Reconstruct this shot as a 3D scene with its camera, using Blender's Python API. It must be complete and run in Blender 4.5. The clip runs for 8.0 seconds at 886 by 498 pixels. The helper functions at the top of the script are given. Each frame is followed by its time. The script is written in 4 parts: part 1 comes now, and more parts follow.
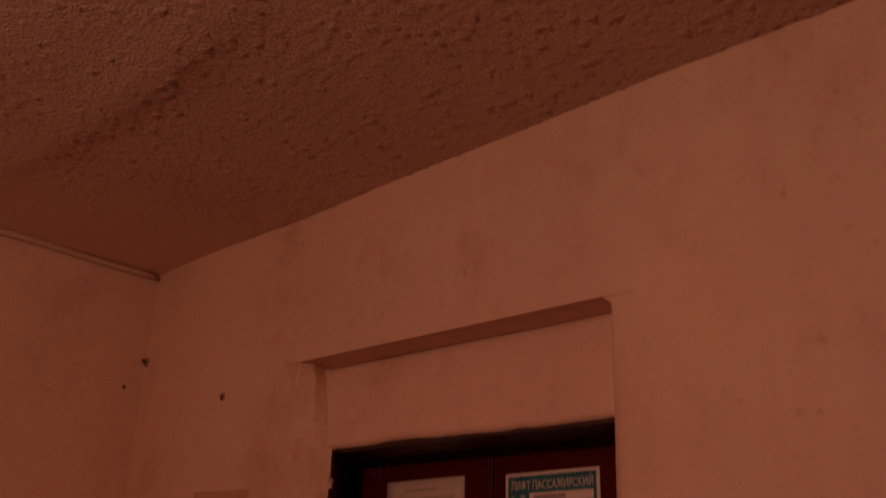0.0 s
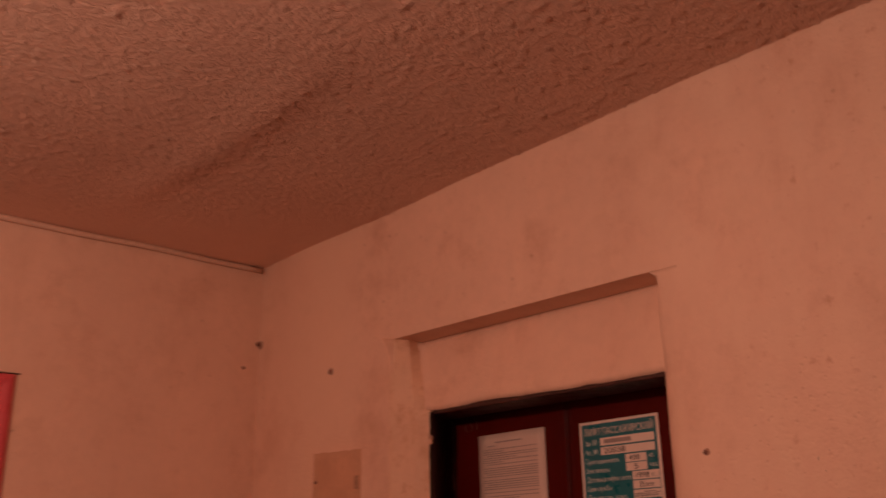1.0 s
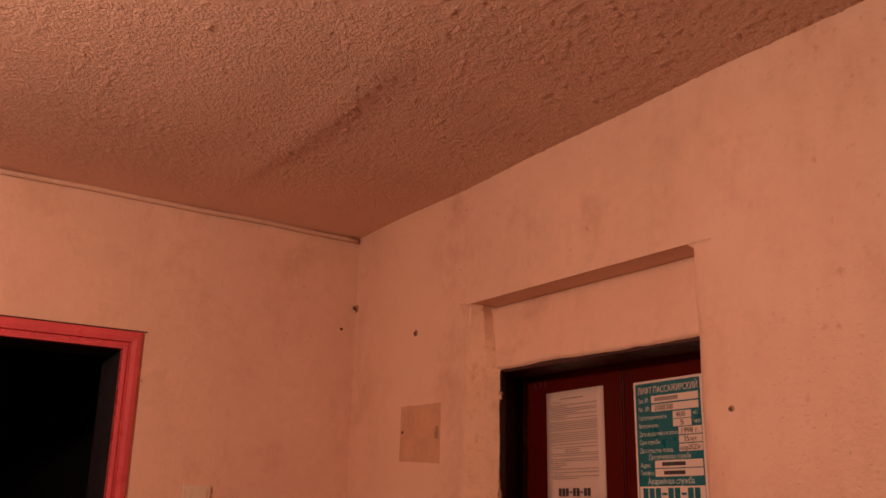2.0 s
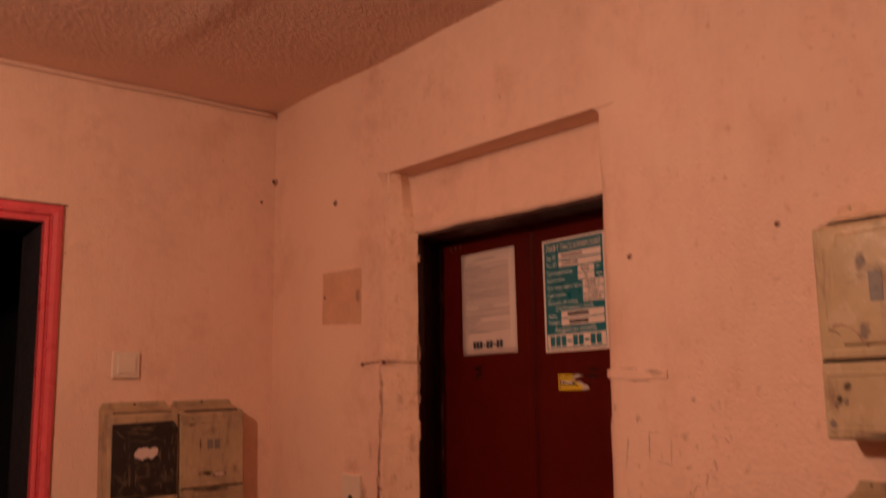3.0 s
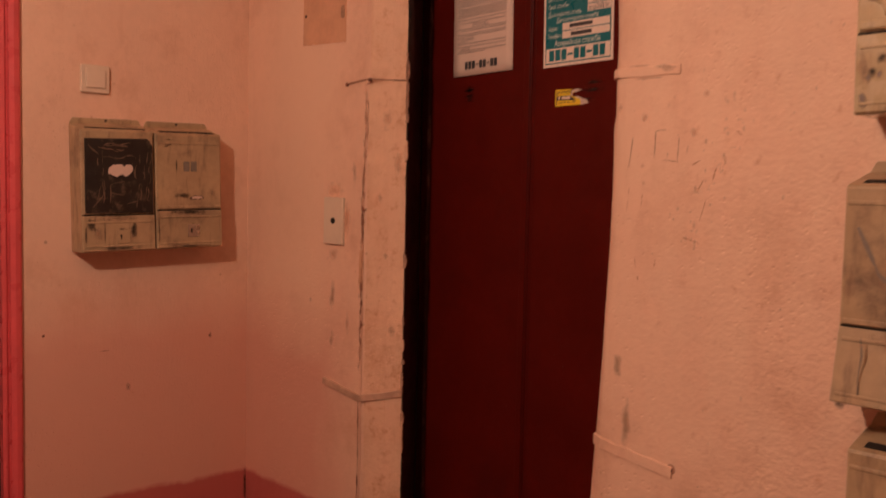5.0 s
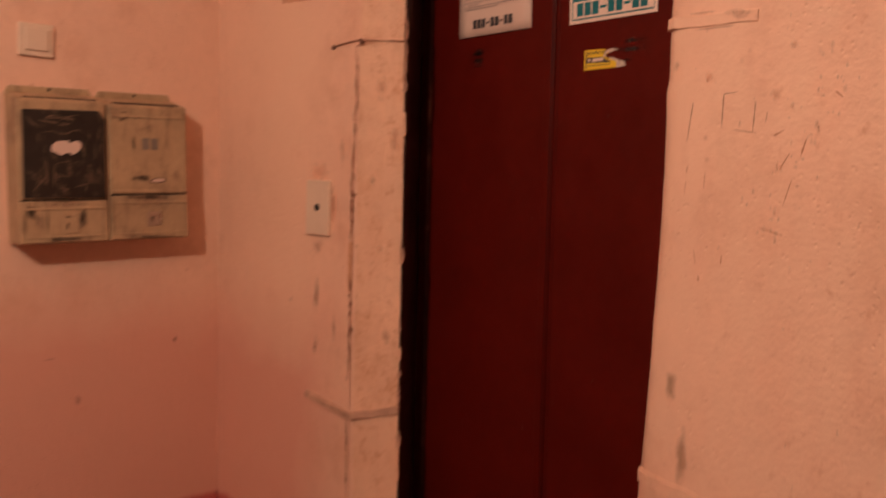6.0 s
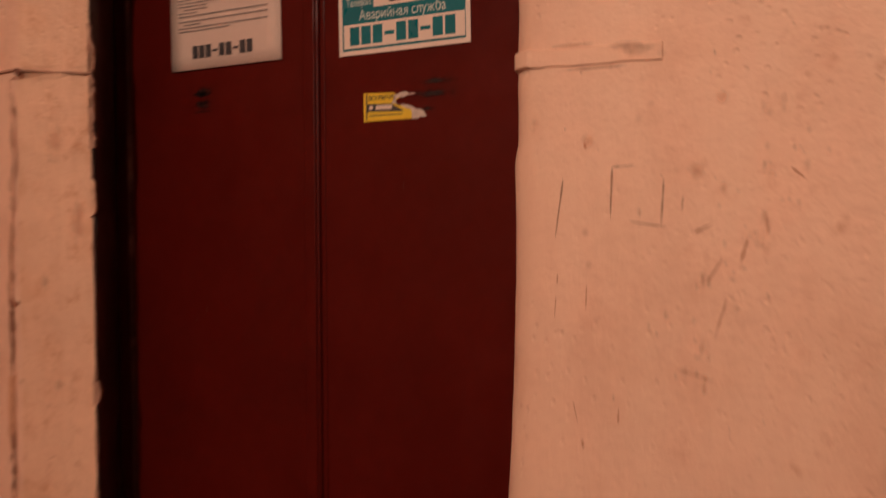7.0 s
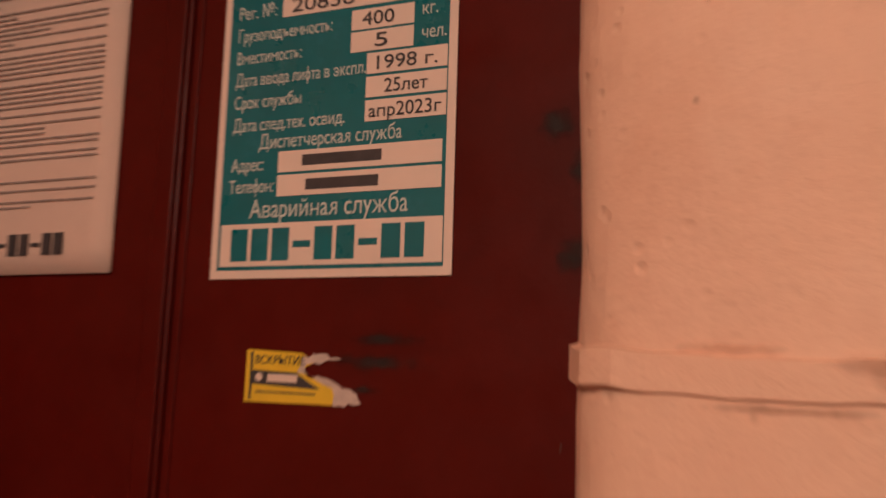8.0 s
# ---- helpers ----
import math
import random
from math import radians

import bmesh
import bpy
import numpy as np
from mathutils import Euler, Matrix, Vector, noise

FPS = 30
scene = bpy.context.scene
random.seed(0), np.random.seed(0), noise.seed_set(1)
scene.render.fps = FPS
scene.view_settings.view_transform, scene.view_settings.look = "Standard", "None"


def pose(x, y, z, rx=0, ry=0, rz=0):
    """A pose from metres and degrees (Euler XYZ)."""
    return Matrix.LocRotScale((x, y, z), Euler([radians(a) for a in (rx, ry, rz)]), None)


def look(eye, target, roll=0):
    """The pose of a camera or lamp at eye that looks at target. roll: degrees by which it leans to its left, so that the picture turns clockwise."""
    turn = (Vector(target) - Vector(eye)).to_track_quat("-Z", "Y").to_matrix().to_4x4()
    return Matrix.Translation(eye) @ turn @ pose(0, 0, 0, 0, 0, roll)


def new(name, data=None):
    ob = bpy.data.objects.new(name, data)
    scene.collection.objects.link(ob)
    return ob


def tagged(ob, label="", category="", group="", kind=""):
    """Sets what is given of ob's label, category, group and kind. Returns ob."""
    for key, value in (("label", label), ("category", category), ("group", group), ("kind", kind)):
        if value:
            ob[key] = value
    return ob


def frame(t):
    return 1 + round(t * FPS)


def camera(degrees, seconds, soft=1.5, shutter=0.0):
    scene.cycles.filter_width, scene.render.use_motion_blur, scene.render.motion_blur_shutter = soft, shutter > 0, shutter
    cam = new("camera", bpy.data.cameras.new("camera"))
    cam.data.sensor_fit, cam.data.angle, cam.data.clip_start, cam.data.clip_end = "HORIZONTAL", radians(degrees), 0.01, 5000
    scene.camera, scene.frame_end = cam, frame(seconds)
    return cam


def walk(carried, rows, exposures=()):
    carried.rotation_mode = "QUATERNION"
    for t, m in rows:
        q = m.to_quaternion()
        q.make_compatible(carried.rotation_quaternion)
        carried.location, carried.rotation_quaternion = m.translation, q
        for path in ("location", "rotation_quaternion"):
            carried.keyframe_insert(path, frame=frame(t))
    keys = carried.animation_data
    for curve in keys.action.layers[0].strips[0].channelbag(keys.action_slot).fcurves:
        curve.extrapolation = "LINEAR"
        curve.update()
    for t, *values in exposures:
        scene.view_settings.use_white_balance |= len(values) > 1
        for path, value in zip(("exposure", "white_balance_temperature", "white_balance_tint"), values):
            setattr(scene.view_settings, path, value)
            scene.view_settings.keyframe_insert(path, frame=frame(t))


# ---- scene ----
cam = camera(51.4, 8.0, soft=1.5, shutter=0.5)
PATH = [
    (0, (2.272, -1.218, 1.681), (0.973, 0.132, 2.383), 2.2),
    (0.5, (2.363, -1.32, 1.666), (1.037, 0.055, 2.256), -0.8),
    (1, (2.488, -1.453, 1.648), (1.068, -0.183, 2.255), -0.7),
    (1.2, (2.55, -1.473, 1.636), (1.064, -0.278, 2.238), 0.4),
    (2.3, (2.788, -1.473, 1.596), (1.177, -0.411, 2.122), 1.3),
    (2.5, (2.805, -1.508, 1.586), (1.235, -0.374, 2.085), 0.6),
    (3, (2.815, -1.55, 1.52), (1.286, -0.296, 1.819), -0.6),
    (3.5, (2.842, -1.58, 1.453), (1.334, -0.281, 1.646), -0.2),
    (4, (2.847, -1.603, 1.38), (1.349, -0.279, 1.427), 0.3),
    (4.5, (2.79, -1.584, 1.331), (1.306, -0.243, 1.285), 1.2),
    (5.8, (2.438, -1.404, 1.271), (0.962, -0.07, 1.069), 0.8),
    (6, (2.365, -1.334, 1.276), (0.911, 0.031, 1.13), 1.3),
    (6.5, (2.123, -1.153, 1.304), (0.89, 0.42, 1.226), 0.6),
    (7, (1.889, -0.945, 1.375), (0.95, 0.819, 1.302), -0.2),
    (7.5, (1.724, -0.673, 1.478), (0.846, 1.118, 1.622), 2.5),
    (8, (1.589, -0.427, 1.542), (0.800, 1.391, 1.804), 2.4),
]
EXPOSURE = [(0.0, -1.68, 7900, 42), (0.5, -1.19, 7400, 34), (1.0, -0.69, 6800, 29), (1.7, -0.36, 6550, 19), (2.5, -0.18, 6600, 13), (3.0, -0.29, 6500, 12), (4.0, -0.23, 6300, 7),
            (4.5, -0.02, 6000, 2), (5.8, 0.3, 5590, -5), (6.0, 0.35, 5520, -6), (6.5, 0.31, 5300, -9), (7.0, 0.2, 5270, -11), (7.5, 0.24, 5330, -8), (8.0, 0.17, 5460, -5)]
walk(cam, [(t, look(eye, target, roll)) for t, eye, target, roll in PATH], EXPOSURE)

# ---- world and light ----
world = bpy.data.worlds.new("World")
scene.world = world
world.use_nodes = True
world.node_tree.nodes["Background"].inputs[0].default_value = (0.02, 0.012, 0.01, 1)
world.node_tree.nodes["Background"].inputs[1].default_value = 0.2

LAMP = (1.64, -1.94, 2.18)
bulb = bpy.data.lights.new("ceiling_bulb", "POINT")
bulb.energy, bulb.color, bulb.shadow_soft_size = 70.0, (1.0, 0.62, 0.44), 0.05
lamp = new("ceiling_bulb", bulb)
lamp.matrix_world = pose(*LAMP)


# ---- materials ----
def material(name, colour, rough=0.6, spread=0.12, scale=3.0, fine=60.0, bump=0.15, bump_scale=90.0, depth=0.002,
             metal=0.0, stain=None, stain_amount=0.5, stain_scale=5.0, spec=0.5, coat=0.0, streak=None):
    """A surface with blotches at two scales, fine relief and, if given, stains of another colour."""
    m = bpy.data.materials.new(name)
    m.use_nodes = True
    n, l = m.node_tree.nodes, m.node_tree.links
    b = n["Principled BSDF"]
    b.inputs["Metallic"].default_value = metal
    b.inputs["Specular IOR Level"].default_value = spec
    b.inputs["Coat Weight"].default_value = coat
    where = n.new("ShaderNodeNewGeometry").outputs["Position"]

    def noise_at(s, detail=4.0, roughness=0.6):
        t = n.new("ShaderNodeTexNoise")
        t.inputs["Scale"].default_value, t.inputs["Detail"].default_value, t.inputs["Roughness"].default_value = s, detail, roughness
        l.new(where, t.inputs["Vector"])
        return t.outputs["Fac"]

    def ramp(src, a, c, lo, hi):
        r = n.new("ShaderNodeMapRange")
        r.inputs["From Min"].default_value, r.inputs["From Max"].default_value = a, c
        r.inputs["To Min"].default_value, r.inputs["To Max"].default_value = lo, hi
        l.new(src, r.inputs["Value"])
        return r.outputs["Result"]

    def mixed(fac, a, c, mode="MIX"):
        x = n.new("ShaderNodeMix")
        x.data_type, x.blend_type = "RGBA", mode
        for src, sock in ((fac, x.inputs[0]), (a, x.inputs[6]), (c, x.inputs[7])):
            if isinstance(src, (tuple, float, int)):
                sock.default_value = (*src, 1) if isinstance(src, tuple) else src
            else:
                l.new(src, sock)
        return x.outputs[2]

    dark = tuple(c * (1 - spread) for c in colour)
    light = tuple(min(1, c * (1 + spread)) for c in colour)
    base = mixed(ramp(noise_at(scale), 0.3, 0.7, 0, 1), dark, light)
    base = mixed(ramp(noise_at(fine, 3), 0.35, 0.7, 0, spread * 1.6), base, tuple(c * 0.6 for c in colour))
    if stain:
        base = mixed(ramp(noise_at(stain_scale, 8, 0.68), 0.55, 0.72, 0, stain_amount), base, stain)
    if streak:
        v = n.new("ShaderNodeMapping")
        v.inputs["Scale"].default_value = (1, 1, 0.18)
        l.new(where, v.inputs["Vector"])
        t = n.new("ShaderNodeTexNoise")
        t.inputs["Scale"].default_value, t.inputs["Detail"].default_value, t.inputs["Roughness"].default_value = 34, 7, 0.65
        l.new(v.outputs["Vector"], t.inputs["Vector"])
        base = mixed(ramp(t.outputs["Fac"], 0.54, 0.74, 0, 0.75), base, streak)
    l.new(base, b.inputs["Base Color"])
    l.new(ramp(noise_at(fine * 0.4), 0.3, 0.7, max(0.05, rough - 0.12), min(1, rough + 0.12)), b.inputs["Roughness"])
    if bump:
        k = n.new("ShaderNodeBump")
        k.inputs["Strength"].default_value, k.inputs["Distance"].default_value = bump, depth
        l.new(noise_at(bump_scale, 5, 0.6), k.inputs["Height"])
        l.new(k.outputs["Normal"], b.inputs["Normal"])
    return m


def wall_paint(name, colour, dado, worn=0.0):
    """Peach wash over trowelled plaster: blotches, small pits, smears, a band of red oil paint along the foot."""
    m = material(name, colour, rough=0.62, spread=0.085, scale=2.6, fine=38.0, bump=0.0, spec=0.35)
    n, l = m.node_tree.nodes, m.node_tree.links
    b = n["Principled BSDF"]
    where = n.new("ShaderNodeNewGeometry").outputs["Position"]

    def tex(kind, s, detail=5.0, rough=0.6, stretch=(1, 1, 1)):
        v = n.new("ShaderNodeMapping")
        v.inputs["Scale"].default_value = stretch
        l.new(where, v.inputs["Vector"])
        t = n.new(kind)
        t.inputs["Scale"].default_value = s
        if kind == "ShaderNodeTexNoise":
            t.inputs["Detail"].default_value, t.inputs["Roughness"].default_value = detail, rough
        l.new(v.outputs["Vector"], t.inputs["Vector"])
        return t.outputs["Fac"] if kind == "ShaderNodeTexNoise" else t.outputs["Distance"]

    def ramp(src, a, c, lo, hi):
        r = n.new("ShaderNodeMapRange")
        for key, value in (("From Min", a), ("From Max", c), ("To Min", lo), ("To Max", hi)):
            r.inputs[key].default_value = value
        l.new(src, r.inputs["Value"])
        return r.outputs["Result"]

    def maths(op, a, c):
        x = n.new("ShaderNodeMath")
        x.operation = op
        for src, sock in ((a, x.inputs[0]), (c, x.inputs[1])):
            if isinstance(src, (int, float)):
                sock.default_value = src
            else:
                l.new(src, sock)
        return x.outputs[0]

    def over(under, fac, top):
        x = n.new("ShaderNodeMix")
        x.data_type = "RGBA"
        l.new(fac, x.inputs[0])
        l.new(under, x.inputs[6])
        x.inputs[7].default_value = (*top, 1)
        return x.outputs[2]

    base = b.inputs["Base Color"].links[0].from_socket
    grime = tuple(c * k for c, k in zip(colour, (0.72, 0.60, 0.52)))
    # smears and rubbed dirt, upright streaks, brown specks
    base = over(base, ramp(tex("ShaderNodeTexNoise", 4.5, 9, 0.7), 0.51, 0.72, 0, 0.9), grime)
    base = over(base, ramp(tex("ShaderNodeTexNoise", 9, 6, 0.7, (1, 1, 0.22)), 0.58, 0.78, 0, 0.5), grime)
    specks = maths("MULTIPLY", ramp(tex("ShaderNodeTexVoronoi", 23), 0.03, 0.13, 1, 0), ramp(tex("ShaderNodeTexNoise", 2.3, 2), 0.5, 0.62, 0, 1))
    base = over(base, ramp(specks, 0, 1, 0, 0.75), tuple(c * k for c, k in zip(colour, (0.5, 0.36, 0.28))))
    sides = n.new("ShaderNodeSeparateXYZ")
    l.new(where, sides.inputs[0])
    # a whiter, brushed-out coat on the coarse wall
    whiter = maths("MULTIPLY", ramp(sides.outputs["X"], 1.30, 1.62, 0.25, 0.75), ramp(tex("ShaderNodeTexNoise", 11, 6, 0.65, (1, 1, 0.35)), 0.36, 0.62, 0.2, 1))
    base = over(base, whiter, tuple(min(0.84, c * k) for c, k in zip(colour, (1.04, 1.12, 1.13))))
    # darker and pinker low in the room corner, paler above
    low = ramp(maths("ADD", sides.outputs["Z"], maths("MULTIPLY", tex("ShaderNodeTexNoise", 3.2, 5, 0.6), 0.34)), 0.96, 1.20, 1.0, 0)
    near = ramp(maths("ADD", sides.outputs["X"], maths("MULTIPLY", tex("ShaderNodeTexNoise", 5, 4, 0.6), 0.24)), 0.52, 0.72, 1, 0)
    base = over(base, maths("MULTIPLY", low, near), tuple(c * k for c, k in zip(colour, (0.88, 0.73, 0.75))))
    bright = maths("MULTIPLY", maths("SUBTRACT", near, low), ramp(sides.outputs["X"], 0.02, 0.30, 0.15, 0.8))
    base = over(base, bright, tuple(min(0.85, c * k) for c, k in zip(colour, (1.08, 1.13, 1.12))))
    # rusty and grey rubbed patches
    base = over(base, ramp(tex("ShaderNodeTexNoise", 6.5, 10, 0.75), 0.60, 0.76, 0, 0.45), tuple(c * k for c, k in zip(colour, (0.78, 0.56, 0.44))))
    if worn:
        # patched and rubbed bare: brown scabs and paler filler
        base = over(base, ramp(tex("ShaderNodeTexNoise", 13, 9, 0.72), 0.52, 0.70, 0, worn), tuple(c * k for c, k in zip(colour, (0.74, 0.58, 0.46))))
        base = over(base, ramp(tex("ShaderNodeTexNoise", 31, 6, 0.65), 0.56, 0.70, 0, worn), tuple(c * k for c, k in zip(colour, (0.66, 0.46, 0.34))))
    if dado:
        sep = n.new("ShaderNodeSeparateXYZ")
        l.new(where, sep.inputs[0])
        edge = maths("ADD", sep.outputs["Z"], maths("MULTIPLY", tex("ShaderNodeTexNoise", 6, 5, 0.65), 0.05))
        base = over(base, ramp(edge, 0.376, 0.392, 1, 0), (0.50, 0.125, 0.11))
    l.new(base, b.inputs["Base Color"])
    xyz = n.new("ShaderNodeSeparateXYZ")
    l.new(where, xyz.inputs[0])
    roughcast = ramp(xyz.outputs["X"], 1.50, 1.95, 0.22, 0.52)
    coarse = ramp(xyz.outputs["X"], 1.50, 1.80, 0, 1)
    base = over(base, maths("MULTIPLY", coarse, ramp(tex("ShaderNodeTexNoise", 34, 4, 0.6), 0.60, 0.72, 0, 0.55)), tuple(c * k for c, k in zip(colour, (0.70, 0.52, 0.40))))
    l.new(base, b.inputs["Base Color"])
    # relief: trowel waves, roller stipple, picked-out pits
    height = maths("MULTIPLY", tex("ShaderNodeTexNoise", 7, 3), 0.9)
    height = maths("ADD", height, maths("MULTIPLY", tex("ShaderNodeTexNoise", 100, 5, 0.6), roughcast))
    brushed = ramp(xyz.outputs["X"], 1.45, 1.75, 0.30, 0.12)
    height = maths("ADD", height, maths("MULTIPLY", tex("ShaderNodeTexNoise", 55, 5, 0.65, (1, 1, 0.22)), brushed))
    drag = ramp(xyz.outputs["X"], 1.55, 1.85, 0, 0.24)
    height = maths("ADD", height, maths("MULTIPLY", tex("ShaderNodeTexNoise", 38, 6, 0.7, (0.45, 1, 1.2)), drag))
    pits = ramp(tex("ShaderNodeTexVoronoi", 64), 0.06, 0.24, -0.22, 0)
    height = maths("ADD", height, maths("MULTIPLY", pits, ramp(tex("ShaderNodeTexNoise", 3.1, 3), 0.44, 0.58, 0, 1.3)))
    if worn:
        height = maths("ADD", height, maths("MULTIPLY", tex("ShaderNodeTexNoise", 24, 7, 0.7), worn * 1.3))
    k = n.new("ShaderNodeBump")
    k.inputs["Strength"].default_value, k.inputs["Distance"].default_value = 0.75, 0.006
    l.new(height, k.inputs["Height"])
    l.new(k.outputs["Normal"], b.inputs["Normal"])
    return m


def soft_stain(name, colour, strength, grain=60.0, rough=0.7):
    """Dirt that thins out towards its rim and breaks up in grains, over whatever lies under it."""
    m = bpy.data.materials.new(name)
    m.use_nodes = True
    n, l = m.node_tree.nodes, m.node_tree.links
    b, out = n["Principled BSDF"], n["Material Output"]
    b.inputs["Base Color"].default_value, b.inputs["Roughness"].default_value = (*colour, 1), rough
    place = n.new("ShaderNodeTexCoord").outputs["Generated"]
    away = n.new("ShaderNodeVectorMath")
    away.operation = "MULTIPLY_ADD"
    l.new(place, away.inputs[0])
    away.inputs[1].default_value, away.inputs[2].default_value = (2, 0, 2), (-1, 0, -1)
    size = n.new("ShaderNodeVectorMath")
    size.operation = "LENGTH"
    l.new(away.outputs["Vector"], size.inputs[0])
    t = n.new("ShaderNodeTexNoise")
    t.inputs["Scale"].default_value, t.inputs["Detail"].default_value, t.inputs["Roughness"].default_value = grain, 6, 0.7
    l.new(n.new("ShaderNodeNewGeometry").outputs["Position"], t.inputs["Vector"])
    rim = n.new("ShaderNodeMapRange")
    rim.inputs["From Min"].default_value, rim.inputs["From Max"].default_value, rim.inputs["To Min"].default_value, rim.inputs["To Max"].default_value = 0.1, 1.0, 0.36, -0.26
    l.new(size.outputs["Value"], rim.inputs["Value"])
    add = n.new("ShaderNodeMath")
    add.operation = "ADD"
    l.new(rim.outputs["Result"], add.inputs[0])
    l.new(t.outputs["Fac"], add.inputs[1])
    cut = n.new("ShaderNodeMapRange")
    cut.inputs["From Min"].default_value, cut.inputs["From Max"].default_value, cut.inputs["To Max"].default_value = 0.50, 0.84, strength
    l.new(add.outputs[0], cut.inputs["Value"])
    clear, blend = n.new("ShaderNodeBsdfTransparent"), n.new("ShaderNodeMixShader")
    l.new(cut.outputs["Result"], blend.inputs[0])
    l.new(clear.outputs[0], blend.inputs[1])
    l.new(b.outputs[0], blend.inputs[2])
    l.new(blend.outputs[0], out.inputs["Surface"])
    return m


PEACH = (0.79, 0.522, 0.388)
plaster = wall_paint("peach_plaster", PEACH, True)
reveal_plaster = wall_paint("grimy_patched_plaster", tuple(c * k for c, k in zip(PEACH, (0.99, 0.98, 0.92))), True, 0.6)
stipple = material("stippled_ceiling", (0.80, 0.53, 0.40), rough=0.8, spread=0.07, scale=1.5, fine=120, bump=1.0, bump_scale=140, depth=0.009, spec=0.25)
tone = stipple.node_tree
reach_x = tone.nodes.new("ShaderNodeSeparateXYZ")
tone.links.new(tone.nodes.new("ShaderNodeNewGeometry").outputs["Position"], reach_x.inputs[0])
thrown = tone.nodes.new("ShaderNodeMapRange")
thrown.inputs["From Min"].default_value, thrown.inputs["From Max"].default_value, thrown.inputs["To Min"].default_value = 0.2, 1.0, 0.55
tone.links.new(reach_x.outputs["X"], thrown.inputs["Value"])
tone.links.new(thrown.outputs["Result"], [k for k in tone.nodes if k.bl_idname == "ShaderNodeBump"][0].inputs["Strength"])
floor_paint = material("floor_concrete", (0.13, 0.06, 0.05), rough=0.55, spread=0.2, stain=(0.1, 0.08, 0.07))
cable_paint = material("painted_cable", (0.70, 0.47, 0.35), rough=0.5, bump=0.3, bump_scale=60)
door_paint = material("lift_door_enamel", (0.084, 0.0048, 0.0024), rough=0.40, spec=0.12, spread=0.14, scale=5, fine=50, bump=0.25, bump_scale=140, depth=0.001,
                      stain=(0.035, 0.005, 0.004), stain_amount=0.5, stain_scale=2.2)
frame_metal = material("blackened_frame", (0.055, 0.018, 0.013), rough=0.5, spread=0.3, scale=8, fine=60, bump=0.5, bump_scale=60, depth=0.003,
                       stain=(0.16, 0.07, 0.05), stain_amount=0.5, stain_scale=17)
bare_edge = material("worn_steel_edge", (0.075, 0.030, 0.022), rough=0.45, metal=0.2, spread=0.3, scale=20, stain=(0.36, 0.20, 0.15), stain_amount=0.8, stain_scale=7)
pink_enamel = material("pink_door_enamel", (0.72, 0.105, 0.12), rough=0.33, spread=0.08, scale=9, bump=0.25, bump_scale=40, depth=0.002)
# near-black colour stands in for the unlit passage
gloom_tone = material("passage_gloom", (0.022, 0.02, 0.026), rough=0.7, spread=0.2)
cream = material("mailbox_enamel", (0.56, 0.435, 0.265), rough=0.24, coat=0.3, streak=(0.26, 0.17, 0.11), spread=0.1, scale=7, fine=70, bump=0.2, bump_scale=25, depth=0.003,
                 stain=(0.20, 0.14, 0.10), stain_amount=0.75, stain_scale=9)
cream_dull = material("dirty_mailbox_enamel", (0.45, 0.325, 0.195), rough=0.42, streak=(0.12, 0.075, 0.05), spread=0.14, scale=9, fine=60, bump=0.2, bump_scale=30, depth=0.003,
                      stain=(0.13, 0.085, 0.06), stain_amount=0.85, stain_scale=8)
char = material("black_scribble", (0.022, 0.018, 0.016), rough=0.4, spread=0.5, scale=30, bump=0.2, stain=(0.22, 0.15, 0.10), stain_amount=0.75, stain_scale=16)
tan_scratch = material("tan_scratch", (0.17, 0.115, 0.075), rough=0.6, spread=0.3, scale=60, bump=0)
lock_steel = material("lock_plate_steel", (0.52, 0.43, 0.35), rough=0.36, metal=0.75, spread=0.2, scale=60, bump=0.5, bump_scale=90, depth=0.002)
black_hole = material("dark_gap", (0.012, 0.008, 0.007), rough=0.8, bump=0, spread=0.3)
pen = material("blue_grey_pen", (0.23, 0.20, 0.17), rough=0.5, spread=0.3, scale=60, bump=0)
scuff = material("grey_scuff", (0.38, 0.22, 0.14), rough=0.6, spread=0.3, scale=50, bump=0)
plastic = material("cream_plastic", (0.74, 0.60, 0.47), rough=0.4, spread=0.05, bump=0.05)
paper = material("notice_paper", (0.68, 0.53, 0.455), rough=0.75, spread=0.04, scale=6, bump=0.25, bump_scale=9, depth=0.004)
ink = material("black_ink", (0.05, 0.045, 0.05), rough=0.6, spread=0.2, scale=80, bump=0)
grey_ink = material("small_print_ink", (0.34, 0.28, 0.26), rough=0.7, spread=0.2, scale=120, bump=0)
teal = material("teal_vinyl", (0.003, 0.15, 0.185), rough=0.35, spread=0.12, scale=14, bump=0.1, stain=(0.05, 0.26, 0.34), stain_amount=0.35, stain_scale=18)
white_vinyl = material("white_vinyl", (0.78, 0.65, 0.565), rough=0.4, spread=0.04, bump=0)
pale_print = material("pale_print", (0.64, 0.70, 0.66), rough=0.5, spread=0.12, scale=90, bump=0)
yellow = material("yellow_sticker", (0.80, 0.56, 0.02), rough=0.45, spread=0.1, scale=60, bump=0.1)
torn = material("torn_paper_backing", (0.62, 0.52, 0.46), rough=0.85, spread=0.2, scale=120, bump=0.4, bump_scale=200)
smudge = material("soot_smudge", (0.05, 0.012, 0.009), rough=0.6, spread=0.4, scale=90, bump=0)
brown_dirt_and_shade = soft_stain("brown_dirt_and_shade", (0.74, 0.42, 0.28), 0.36, 45)
orange_rub = soft_stain("orange_rub", (0.84, 0.46, 0.29), 0.34, 50)
grey_dirt = soft_stain("grey_dirt", (0.46, 0.28, 0.19), 0.42, 55)
